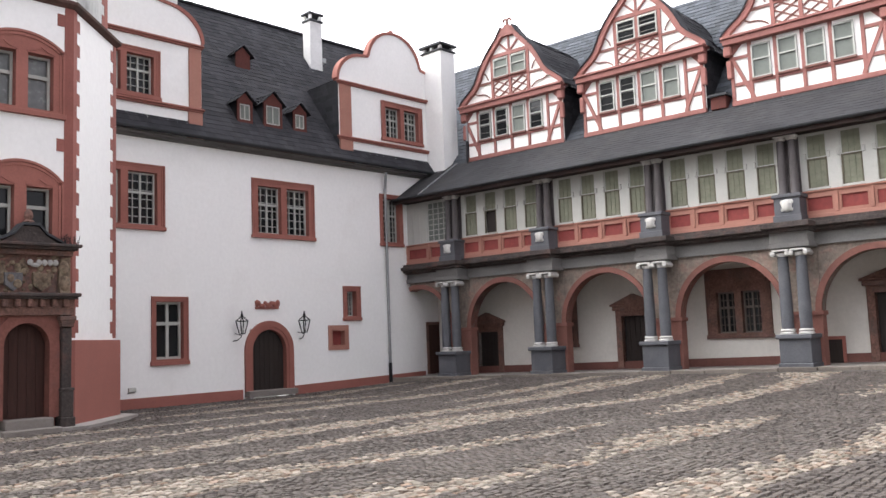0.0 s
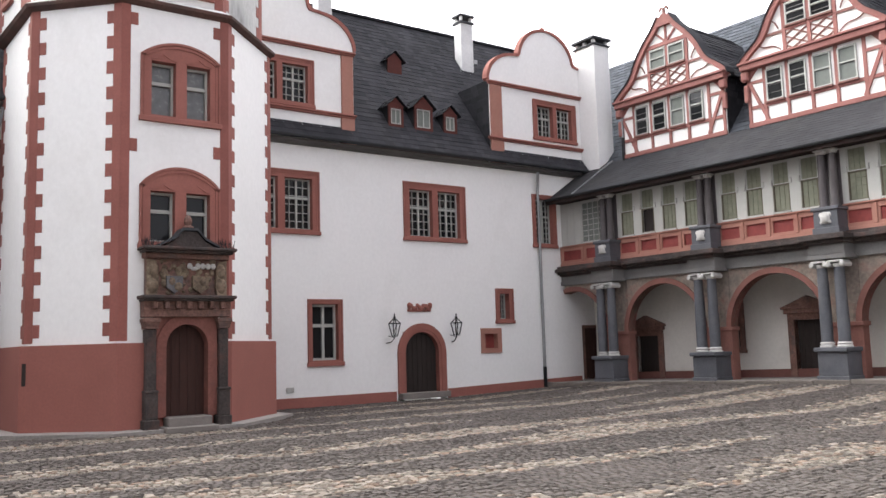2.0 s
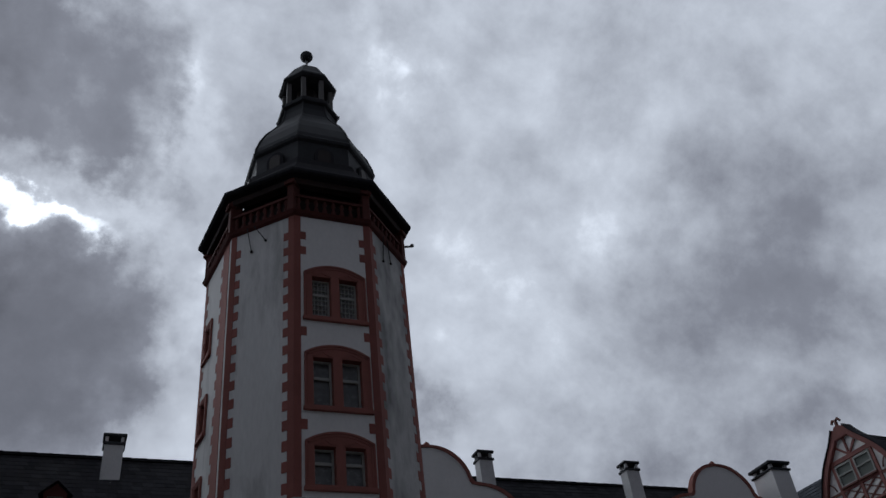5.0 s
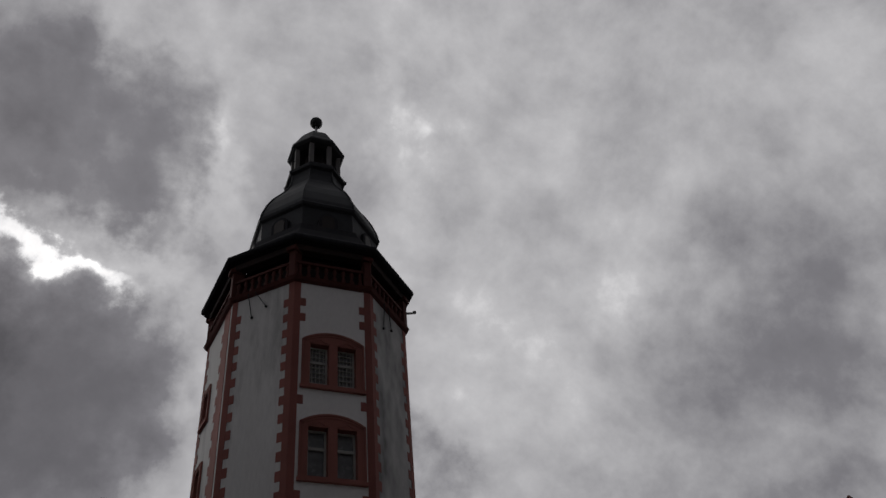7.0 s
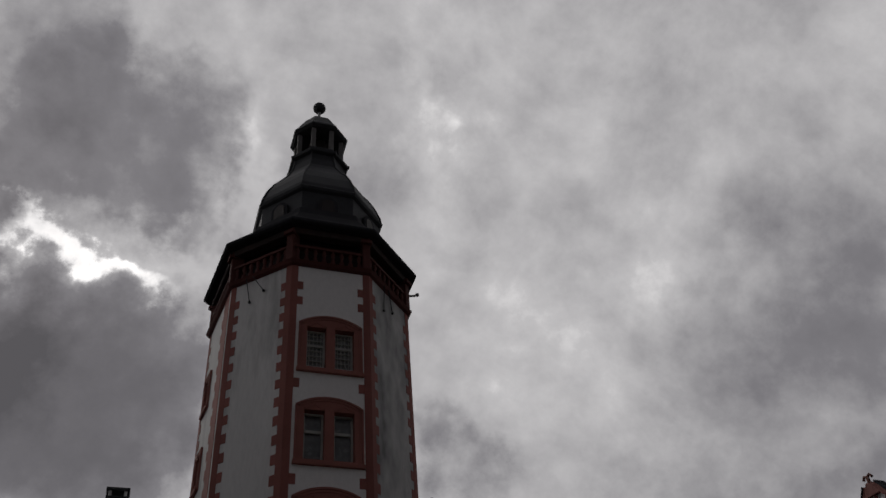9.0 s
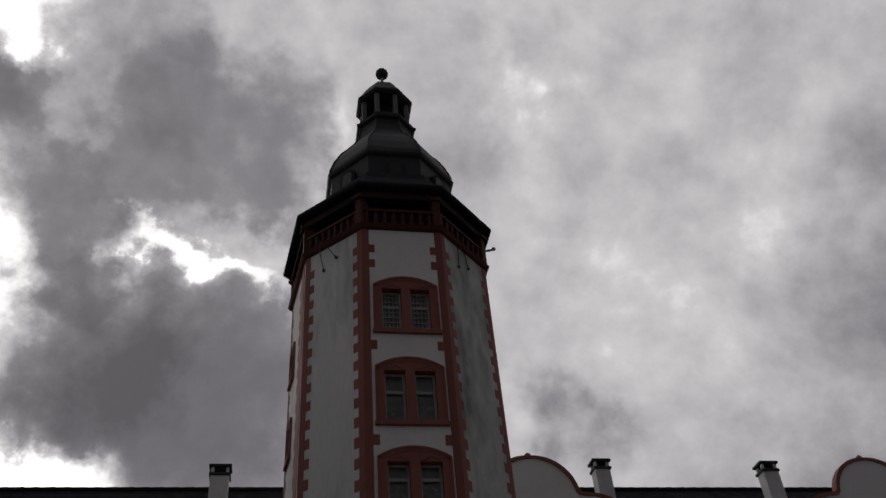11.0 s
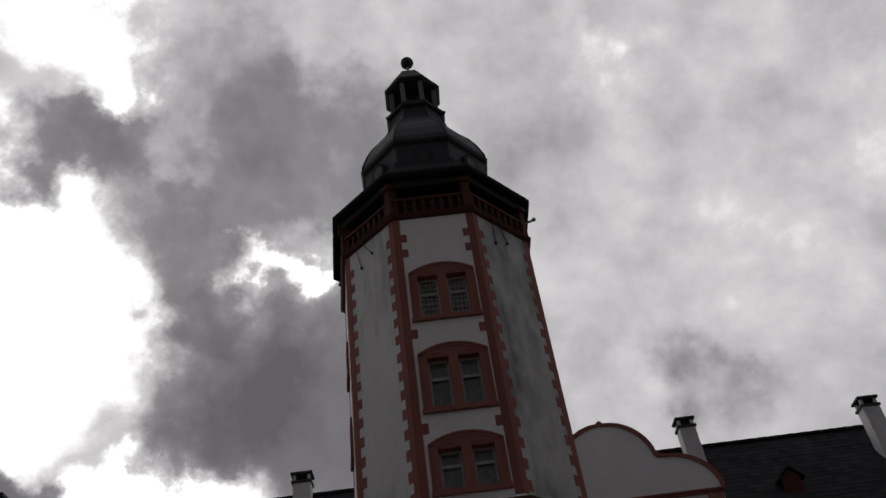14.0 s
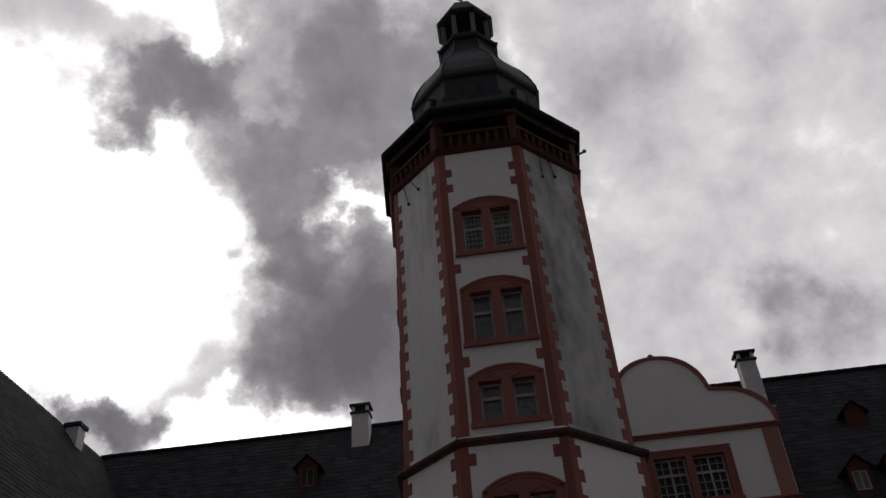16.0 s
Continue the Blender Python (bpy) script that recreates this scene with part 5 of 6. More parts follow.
# upper gallery: parapet panels, posts, windows with blinds
PAR = thing("gallery_parapet", AS, "salmon painted parapet with dark red panels", "parapet", kind="structure")
pan_lo, pan_hi = 4.43, 5.15
bays = [(U0, FIRST - 0.26, 2)] + [(FIRST + PITCH * i + 0.26, FIRST + PITCH * (i + 1) - 0.26, 4) for i in range(NB)]
for b, (u0, u1, n) in enumerate(bays):
    w = (u1 - u0) / n
    holes = [(u0 + w * i + 0.12, u0 + w * (i + 1) - 0.12, pan_lo + 0.22, pan_hi - 0.14) for i in range(n)]
    part("parapet_frame", MB().panel(u0, u1, pan_lo, pan_hi, holes, YF - 0.02, YF + 0.16), SALMON, PAR)
    for h in holes:
        part("panel", MB().box(h[0] - 0.02, h[1] + 0.02, YF + 0.03, YF + 0.1, h[2] - 0.02, h[3] + 0.02), PANELRED, PAR, "dark red recessed panel")
    for i in range(n + 1):
        u = u0 + w * i
        part("bracket", MB().box(max(u - 0.05, u0), min(u + 0.05, u1), YF - 0.06, YF, pan_lo + 0.14, pan_hi - 0.02, 0.012), SALMON, PAR)
    part("rail", MB().box(u0, u1, YF - 0.07, YF + 0.2, pan_hi, pan_hi + 0.05, 0.012).box(u0, u1, YF - 0.08, YF + 0.1, pan_lo, pan_lo + 0.12, 0.012), SALMON, PAR)
    lo, hi = pan_hi + 0.05, 6.80
    if b == 0:
        part("plank_screen", MB().panel(u0, u1, lo, hi, [(u0 + 1.15, u1 - 0.16, lo + 0.08, hi - 0.1)], YF + 0.04, YF + 0.12), GREYPAINT, PAR, "grey painted boarded screen")
        for i in range(1, 4):
            part("cover_strip", MB().box(u0 + 0.34 * i, u0 + 0.34 * i + 0.04, YF + 0.025, YF + 0.04, lo, hi), GREYPAINT, PAR)
        wn = thing("gallery_window", AS @ pose((u0 + 1.15 + u1 - 0.16) / 2, 0, lo), "tall gallery window behind a faded grey blind", "window", "gallery windows")
        hw_ = (u1 - 0.16 - u0 - 1.15) / 2
        part("blind", MB().box(-hw_, hw_, YF + 0.09, YF + 0.11, 0.08, hi - lo - 0.1), GREYBLIND, wn)
        gb = MB()
        for i in range(1, 4):
            gb.box(-hw_ + i * hw_ / 2 - 0.012, -hw_ + i * hw_ / 2 + 0.012, YF + 0.05, YF + 0.085, 0.08, hi - lo - 0.1)
        for j in range(1, 7):
            gb.box(-hw_, hw_, YF + 0.05, YF + 0.085, 0.08 + j * 0.2 - 0.012, 0.08 + j * 0.2 + 0.012)
        part("glazing_bars", gb, GREYPAINT, wn)
        continue
    ww = 0.56
    gap = (u1 - u0 - n * ww) / n
    holes = [(u0 + gap / 2 + i * (ww + gap), u0 + gap / 2 + i * (ww + gap) + ww, lo + 0.04, hi - 0.04) for i in range(n)]
    part("window_posts", MB().panel(u0, u1, lo, hi, holes, YF + 0.02, YF + 0.16), GREYPAINT, PAR, "pale grey painted window posts")
    for j, h in enumerate(holes):
        c = (h[0] + h[1]) / 2
        opened = b == 1 and j == 1
        wn = thing("gallery_window", AS @ pose(c, 0, h[2]), "tall gallery window, lower casement open and dark" if opened else "tall gallery window with an olive green blind", "window", "gallery windows")
        H = h[3] - h[2]
        sh = MB().panel(-ww / 2, ww / 2, 0, H, [(-ww / 2 + 0.035, ww / 2 - 0.035, 0.04, H * 0.54), (-ww / 2 + 0.035, ww / 2 - 0.035, H * 0.58, H - 0.03)], YF + 0.05, YF + 0.10)
        part("sash", sh, SASH, wn, "pale painted sash")
        if opened:
            # no pane here: a black sheet paints the gloom of the open casement
            part("lower_pane", MB().box(-ww / 2 + 0.03, ww / 2 - 0.03, YF + 0.13, YF + 0.15, 0.03, H * 0.55), BLACKWOOD_GLOOM, wn, "black sheet for the gloom behind the open casement")
        else:
            part("lower_pane", MB().box(-ww / 2 + 0.03, ww / 2 - 0.03, YF + 0.075, YF + 0.085, 0.03, H * 0.55), BLIND, wn, "olive green blind")
        part("upper_pane", MB().box(-ww / 2 + 0.03, ww / 2 - 0.03, YF + 0.075, YF + 0.085, H * 0.57, H - 0.02), BLIND, wn, "olive green blind")
        br = MB()
        for s in (-1, 1):
            br.box(s * 0.08 - 0.006, s * 0.08 + 0.006, YF + 0.06, YF + 0.076, H * 0.58 if opened else 0.04, H - 0.03)
        for k2 in range(5 if opened else 1, 7):
            br.box(-ww / 2 + 0.03, ww / 2 - 0.03, YF + 0.06, YF + 0.076, H * k2 / 7 - 0.005, H * k2 / 7 + 0.005)
        part("lead_bars", br, GALLERYBAR, wn)
        part("lower_casement", MB().panel(-ww / 2 + 0.01, ww / 2 - 0.01, 0.02, H * 0.56, [(-ww / 2 + 0.045, ww / 2 - 0.045, 0.055, H * 0.56 - 0.035)], YF + 0.03, YF + 0.07), CASEMENT, wn, "dull brown casement frame")
        part("sill", MB().box(-ww / 2 - 0.03, ww / 2 + 0.03, YF - 0.04, YF + 0.1, -0.03, 0.03, 0.008), GREYPAINT, wn)
        for s in (-1, 1):
            part("post_bracket", MB().box(s * ww / 2 - 0.045 + s * 0.045, s * ww / 2 + 0.045 + s * 0.045, YF - 0.02, YF + 0.05, H * 0.55, H * 0.66, 0.015), GREYPAINT, wn)

# ---- behind the arcade ----
YB = BACK_X


def floor_z(u):
    return 0.10 + 0.0195 * u


back_holes = []
LOG = [("door", 2.75, 0.5, 1.58), ("door", 9.15, 0.5, 1.80), ("door", 17.4, 0.6, 1.95), ("window", 6.25, 0.6, 0), ("bigwin", 12.8, 1.05, 0), ("hatch", 15.57, 0.28, 0)]
for kind_, c, w, h in LOG:
    z = floor_z(c)
    if kind_ == "door":
        back_holes.append((c - w, c + w, z - 0.5, z + h))
    elif kind_ == "bigwin":
        back_holes.append((c - w, c + w, 1.25, 3.42))
    elif kind_ == "window":
        back_holes.append((c - w, c + w, 1.1, 3.2))
# inner wall and ceiling carry the loggia's shade in their plaster colour
tagged(part("wall_east", MB().panel(-0.02, U_END, -0.6, 8.5, back_holes, YB, YB + 0.5), LOGGIA_PLASTER, m=AM), "white plastered inner wall behind the loggia", "wall", kind="structure")
fl = MB()
fl.prism([(0, -0.6), (U_END, -0.6), (U_END, floor_z(U_END)), (0, floor_z(0))], 0.3, YB)
tagged(part("floor", fl, STEPSTONE, m=AM), "grey stone loggia floor one step above the court", "floor", kind="structure")
tagged(part("ceiling", MB().box(0, U_END, 1.5, YB, 3.80, 3.95), LOGGIA_PLASTER, m=AM), "plain white ceiling above the loggia", "ceiling", kind="structure")
# gallery floor is coloured dark for the unlit interior
tagged(part("gallery_floor", MB().box(0, U_END, 1.5, YB, 4.08, 4.45), ROOMDARK, m=AM), "floor of the upper gallery, coloured dark for the gloom inside", "floor", kind="structure")
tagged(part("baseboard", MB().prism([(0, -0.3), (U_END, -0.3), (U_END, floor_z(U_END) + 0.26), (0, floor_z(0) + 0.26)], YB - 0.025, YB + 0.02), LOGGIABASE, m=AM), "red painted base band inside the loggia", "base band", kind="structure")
kerb_piece = MB().box(-0.52, 0.52, 0.19, 0.32, -0.3, 0.012, 0.02).mesh("kerb_stone", KERBSTONE)
KERB = thing("loggia_kerb", AM, "pale stone kerb edging the loggia step", "kerb", kind="structure")
for i in range(int(U_END / 1.06)):
    part("kerb_stone", kerb_piece, KERBSTONE, KERB, m=pose(0.53 + i * 1.06, 0, floor_z(0.5 + i * 1.06)))


def pediment_door(c, w, h):
    z = floor_z(c)
    d = thing("loggia_door", AM @ pose(c, YB, z), "dark wooden door in red stone frame with pediment", "door", "loggia doors")
    part("door_frame", MB().panel(-w - 0.22, w + 0.22, 0, h + 0.2, [(-w, w, -0.1, h)], -0.07, 0.25), WORN, d)
    part("lintel", MB().box(-w - 0.3, w + 0.3, -0.16, 0.0, h + 0.2, h + 0.34, 0.015).box(-w - 0.36, w + 0.36, -0.22, 0.0, h + 0.34, h + 0.42, 0.015), WORN, d)
    part("pediment", MB().prism([(-w - 0.34, h + 0.42), (w + 0.34, h + 0.42), (0, h + 0.76)], -0.17, 0.0), WORN, d)
    lf = MB()
    for i in range(5):
        a = -w + 2 * w * i / 5
        lf.box(a + 0.005, a + 2 * w / 5 - 0.005, 0.16, 0.22, -0.05, h)
    part("door_leaf", lf, BLACKWOOD_GLOOM, d, "dark plank door leaf")
    part("door_backing", MB().box(-w, w, 0.23, 0.26, -0.05, h), ROOMDARK, d)


for kind_, c, w, h in LOG:
    if kind_ == "door":
        pediment_door(c, w, h)
    elif kind_ == "bigwin":
        stone_window(AM @ pose(0, YB, 0), c - w, c + w, 1.25, 3.42, "large double window in dark red stone frame under the loggia", border=0.34, mull=0.22, top=0.74, cols=4, rows=5, stone=WORN, wood=SASH_DARK)
    elif kind_ == "window":
        stone_window(AM @ pose(0, YB, 0), c - w, c + w, 1.1, 3.2, "dark window in red stone frame under the loggia", lights=1, border=0.2, cols=4, rows=6, stone=WORN, wood=SASH_DARK)
    else:
        z = floor_z(c)
        t = thing("cellar_hatch", AM @ pose(c, YB, z), "low dark cellar hatch in red stone frame", "hatch")
        part("hatch_frame", MB().panel(-0.34, 0.34, 0, 0.78, [(-0.25, 0.25, -0.1, 0.68)], -0.06, 0.0), REDSTONE, t)
        part("hatch_leaf", MB().box(-0.25, 0.25, -0.03, -0.005, 0, 0.68), BLACKWOOD_GLOOM, t)
sd = thing("side_door", pose(2.52, 0, 0.24), "brown wooden door in the corner under the loggia", "door")
part("door_frame", MB().panel(-0.5, 0.46, -0.1, 2.0, [(-0.4, 0.4, -0.2, 1.88)], -0.05, 0.0), WORN, sd)
part("door_leaf", MB().box(-0.4, 0.0, -0.03, -0.005, -0.1, 1.88).box(0.006, 0.4, -0.03, -0.005, -0.1, 1.88), OAK, sd)

# ---- gallery roof and eaves ----
gz0, gz1 = 7.11, 8.62
eave_y = 0.62
along = lambda u, y, z: tuple(AM @ Vector((u, y, z)))
gr = (along(0, eave_y, gz0), along(U_END, eave_y, gz0), along(0, YB, gz1), along(U_END, YB, gz1))
roof("gallery_roof", "long dark slate lean-to roof over the gallery", [gr], [[along(0, eave_y, gz0 - 0.05), along(U_END, eave_y, gz0 - 0.05), along(U_END, YB, gz1 - 0.05), along(0, YB, gz1 - 0.05)]], FLATSLATE, course=0.2, slate=0.3, lift=0.006)
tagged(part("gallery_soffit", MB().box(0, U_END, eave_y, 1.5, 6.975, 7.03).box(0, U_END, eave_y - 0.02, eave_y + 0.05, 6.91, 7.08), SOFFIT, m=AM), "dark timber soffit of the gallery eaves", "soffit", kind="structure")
gut = MB()
gg = arc(eave_y - 0.09, gz0 - 0.0, 0.085, 180, 360, 8)
for x in (0.0, U_END):
    gut.v += [(x, y, z) for y, z in gg]
for i in range(8):
    gut.f.append((i, i + 1, 9 + i + 1, 9 + i))
tagged(part("gutter", gut, LEAD, m=AM), "dark metal gutter along the gallery eaves", "gutter", kind="structure")
# lead valley where the gallery roof meets the white wing
tagged(part("valley_flashing", MB().bar((eave_y, -1.25, gz0 + 0.05), (YB - 0.05, -1.3, gz1 + 0.04), 0.05, 0.09), ZINC), "grey metal flashing where the roof meets the wall", "flashing", kind="structure")

# plastered chimney block in the corner
cb = thing("corner_chimney", pose(BACK_X, 0, 8.5), "tall white plastered chimney block in the corner", "chimney")
part("chimney_shaft", MB().box(-0.45, 0.40, -0.98, 0.1, -0.6, 5.0), PLASTER, cb)
part("collar", MB().box(-0.52, 0.47, -1.05, 0.17, 4.98, 5.06, 0.02), LEAD, cb)
for u in (-0.37, 0.32):
    for v in (-0.9, -0.42, 0.0):
        part("cap_post", MB().box(u - 0.06, u + 0.06, v - 0.06, v + 0.06, 5.06, 5.22), CHIMNEY, cb)
part("cap_slab", MB().box(-0.55, 0.5, -1.08, 0.2, 5.22, 5.33, 0.02), LEAD, cb)
downpipe(BACK_X - 0.08, -1.95, 8.6, 10.9, -0.1, sx=0.0)

# ---- half-timbered gables ----
GW, GPITCH, G0, GB, GE = 4.66, 5.53, 2.05, 8.60, 10.72


def gable_half(z):
    pts = [(10.72, 2.48), (10.95, 2.40), (11.2, 2.10), (11.4, 1.82), (11.6, 1.64), (11.85, 1.50), (12.14, 1.36), (12.5, 1.12), (12.87, 0.80), (13.15, 0.52), (13.38, 0.34), (13.55, 0.22), (13.75, 0.12)]
    if z <= pts[0][0]:
        return pts[0][1]
    for (a, p), (b, q) in zip(pts, pts[1:]):
        if z <= b:
            return p + (q - p) * (z - a) / (b - a)
    return pts[-1][1]


def curved_brace(p, q, sag):
    pts = []
    for i in range(9):
        t = i / 8
        pts.append((p[0] + (q[0] - p[0]) * t, -0.04, p[1] + (q[1] - p[1]) * t + sag * math.sin(2 * math.pi * t)))
    return MB().tube(pts, 0.026, 5)


def timber_gable(i):
    c = G0 + GPITCH * i + GW / 2
    g = thing("timber_gable", AM @ pose(c, YB, GB), "red half-timbered dormer gable with white infill and curved verge", "gable", "half-timbered gables")
    B = -GB
    hw = GW / 2
    zs = [10.72 + 0.1 * k for k in range(30)] + [13.62]
    side = [(gable_half(z), z + B) for z in zs]
    outline = [(-hw, 0), (hw, 0), (hw, GE + B)] + side + [(-x, z) for x, z in side[::-1]] + [(-hw, GE + B)]
    lows = [(-1.62 + 0.82 * k, 9.36, 10.46) for k in range(4)]
    wl = 0.60
    ups = [(-0.78, 11.72, 12.48), (0.06, 11.72, 12.48)]
    wu = 0.72
    infill = MB().panel(-hw, hw, 0, GE + B, [(u, u + wl, a + B, b + B) for u, a, b in lows], 0, 0.2)
    part("infill", infill, INFILL, g, "white plaster infill")
    up_ = MB()
    for k in range(len(zs) - 1):
        z0, z1 = zs[k], zs[k + 1]
        h0, h1 = gable_half(z0), gable_half(z1)
        up_.quad((-h0, 0, z0 + B), (h0, 0, z0 + B), (h1, 0, z1 + B), (-h1, 0, z1 + B))
        up_.quad((-h0, 0.2, z0 + B), (-h1, 0.2, z1 + B), (h1, 0.2, z1 + B), (h0, 0.2, z0 + B))
    part("infill", up_, INFILL, g)
    # frame
    d0, d1 = -0.05, 0.05
    tb = MB()
    part("sill_beam", MB().box(-hw, hw, -0.07, 0.05, 0, 0.16, 0.012), TIMBER, g)
    part("eaves_beam", MB().box(-hw - 0.12, hw + 0.12, -0.26, 0.05, GE + B - 0.14, GE + B + 0.06, 0.015).box(-hw - 0.16, hw + 0.16, -0.32, 0.02, GE + B + 0.06, GE + B + 0.14, 0.01), TIMBER, g)
    for u in (-hw, -hw + 0.60, -0.93, -0.10, 0.72, hw - 0.72, hw - 0.14):
        part("post", MB().box(u + 0.01, u + 0.12, d0, d1, 0.16, GE + B - 0.14, 0.008), TIMBER, g)
    for u, a, b in lows[:4]:
        part("post", MB().box(u - 0.115, u - 0.01, d0 - 0.004, d1, 0.16, GE + B - 0.14, 0.008), TIMBER, g)
    part("middle_rail", MB().box(-hw + 0.14, hw - 0.14, d0 + 0.006, d1, 9.22 + B, 9.34 + B, 0.008), TIMBER, g)
    for s in (-1, 1):
        part("rail", MB().box(min(s * (hw - 0.1), s * (hw - 0.62)), max(s * (hw - 0.1), s * (hw - 0.62)), d0 + 0.008, d1, 10.1 + B, 10.2 + B), TIMBER, g)
        part("brace", MB().bar((s * (hw - 0.12), -0.035, 10.1 + B), (s * (hw - 0.72), -0.035, 0.16), 0.11, 0.06), TIMBER, g)
        part("head_brace", MB().prism([(s * (hw - 0.12), GE + B - 0.14), (s * (hw - 0.42), GE + B - 0.14), (s * (hw - 0.12), GE + B - 0.46)][::-s], -0.045, 0.03), TIMBER, g)
        part("corner_bracket", MB().box(s * hw - 0.14, s * hw + 0.14, -0.2, 0.0, GE + B - 0.5, GE + B - 0.14, 0.05).box(s * hw - 0.09, s * hw + 0.09, -0.12, 0, 0.9, 1.5, 0.03), TIMBER, g)
    # upper frame
    for u in (-0.92, -0.06, 0.80):
        z1 = 12.62
        part("post", MB().box(u, u + 0.12, d0, d1, GE + B + 0.1, z1 + B), TIMBER, g)
    hh = gable_half(12.6)
    part("collar_beam", MB().box(-hh, hh, d0 - 0.01, d1, 12.54 + B, 12.68 + B), TIMBER, g)
    part("rail", MB().box(-0.9, 0.9, d0 + 0.005, d1, 11.58 + B, 11.70 + B), TIMBER, g)
    for s in (-1, 1):
        hz = gable_half(11.6)
        part("rail", MB().box(min(s * 0.9, s * hz), max(s * 0.9, s * hz), d0 + 0.004, d1, 11.56 + B, 11.65 + B), BROWNTIMBER, g)
        part("curved_brace", curved_brace((s * 1.0, 11.0 + B), (s * 1.85, 11.4 + B), 0.06), BROWNTIMBER, g, "curved twig shaped brace")
        part("curved_brace", curved_brace((s * 1.05, 11.72 + B), (s * 1.4, 12.3 + B), 0.05), BROWNTIMBER, g, "curved twig shaped brace")
        part("brace", MB().bar((s * 0.05, -0.03, 12.7 + B), (s * 0.42, -0.03, 13.05 + B), 0.07, 0.05), TIMBER, g)
    part("brace", MB().bar((0, -0.03, 12.68 + B), (0, -0.03, 13.5 + B), 0.08, 0.05), TIMBER, g)
    for k in range(-3, 4):
        for s in (-1, 1):
            a = Vector((k * 0.57 - s * 0.60, -0.02, 10.92 + B))
            b = Vector((k * 0.57 + s * 0.60, -0.02, 11.58 + B))
            lo_, hi_ = -0.85, 0.85
            t0 = max(0, min(1, ((lo_ if b.x > a.x else hi_) - a.x) / (b.x - a.x)))
            t1 = max(0, min(1, ((hi_ if b.x > a.x else lo_) - a.x) / (b.x - a.x)))
            if t1 - t0 > 0.1:
                part("lattice_bar", MB().bar(a.lerp(b, t0), a.lerp(b, t1), 0.05, 0.04), BROWNTIMBER, g)
    # verge boards
    for s in (-1, 1):
        vo = [(s * (gable_half(z) + 0.07), z + B + 0.04) for z in zs]
        vi = [(s * max(gable_half(z) - 0.11, 0.0), z + B - 0.04) for z in zs]
        part("verge_board", MB().strip(vi, vo, -0.14, 0.06), TIMBER, g, "red curved verge board")
        part("verge_edge", MB().strip([(x, z) for x, z in vo], [(x + s * 0.035, z + 0.03) for x, z in vo], -0.18, 0.3), SLATE, g)
    part("top_board", MB().prism([(-0.38, 13.28 + B), (0.38, 13.28 + B), (0.24, 13.5 + B), (0.1, 13.72 + B), (-0.1, 13.72 + B), (-0.24, 13.5 + B)], -0.145, 0.05), TIMBER, g)
    part("finial", MB().bar((0, -0.05, 13.5 + B), (0, -0.05, 13.95 + B), 0.09, 0.09).tube([(-0.2, -0.05, 13.86 + B), (-0.12, -0.05, 13.98 + B), (0, -0.05, 13.92 + B), (0.12, -0.05, 13.98 + B), (0.2, -0.05, 13.86 + B)], 0.05, 6), BROWNTIMBER, g, "carved finial")
    # windows
    for k, (u, a, b) in enumerate(lows + ups):
        w = wl if k < 4 else wu
        dark = (k < 2) if i < 2 else False
        if k == 3 and i == 0 or k >= 4 and i == 1:
            dark = True
        o = thing_part("window", g)
        H = b - a
        part("window_frame", MB().panel(u, u + w, a + B, b + B, [(u + 0.05, u + w - 0.05, a + B + 0.06, a + B + H * 0.55 - 0.02), (u + 0.05, u + w - 0.05, a + B + H * 0.55 + 0.025, b + B - 0.05)], -0.07, 0.02), SASH, o)
        part("pane", MB().box(u + 0.05, u + w - 0.05, -0.02, 0.0, a + B + 0.05, b + B - 0.05), GLASS if dark else GREYBLIND, o, "" if dark else "pane backed by a grey blind")
        if dark:
            gb = MB()
            for j in range(1, 4):
                gb.box(u + 0.06, u + w - 0.06, -0.045, -0.022, a + B + H * j / 4 - 0.01, a + B + H * j / 4 + 0.01)
            part("glazing_bars", gb, GREYSTONE, o)
        part("window_sill", MB().box(u - 0.03, u + w + 0.03, -0.12, 0, a + B - 0.05, a + B + 0.01), BROWNTIMBER, o)
    # roof behind and slate cheeks
    zr = 13.55
    back = lambda z: (z - 8.62) * 0.87 + 0.15
    for s in (-1, 1):
        ck = MB()
        slate_sheet(ck, (s * hw, 0.02, 0.02), (s * hw, 0.2, 0.02), (s * hw, 0.02, GE + B), (s * hw, back(GE), GE + B), lift=0.012, seed=4)
        tagged(part("dormer_cheek", ck, SLATE, g, "dark slate hung cheek"), kind="stuff")
    rf = MB()
    ss = [10.72, 11.2, 11.8, 12.3, 12.9, 13.55]
    for s in (-1, 1):
        for z0, z1 in zip(ss, ss[1:]):
            a, b = gable_half(z0) + 0.06, (gable_half(z1) + 0.06 if z1 < 13.5 else 0.0)
            slate_sheet(rf, (s * a, 0.05, z0 + B), (s * a, back(z0) + 0.3, z0 + B), (s * b, 0.05, z1 + B), (s * b, back(z1) + 0.3, z1 + B), course=0.2, seed=5)
    part("dormer_roof", rf, SLATE, g, "dark curved slate dormer roof")


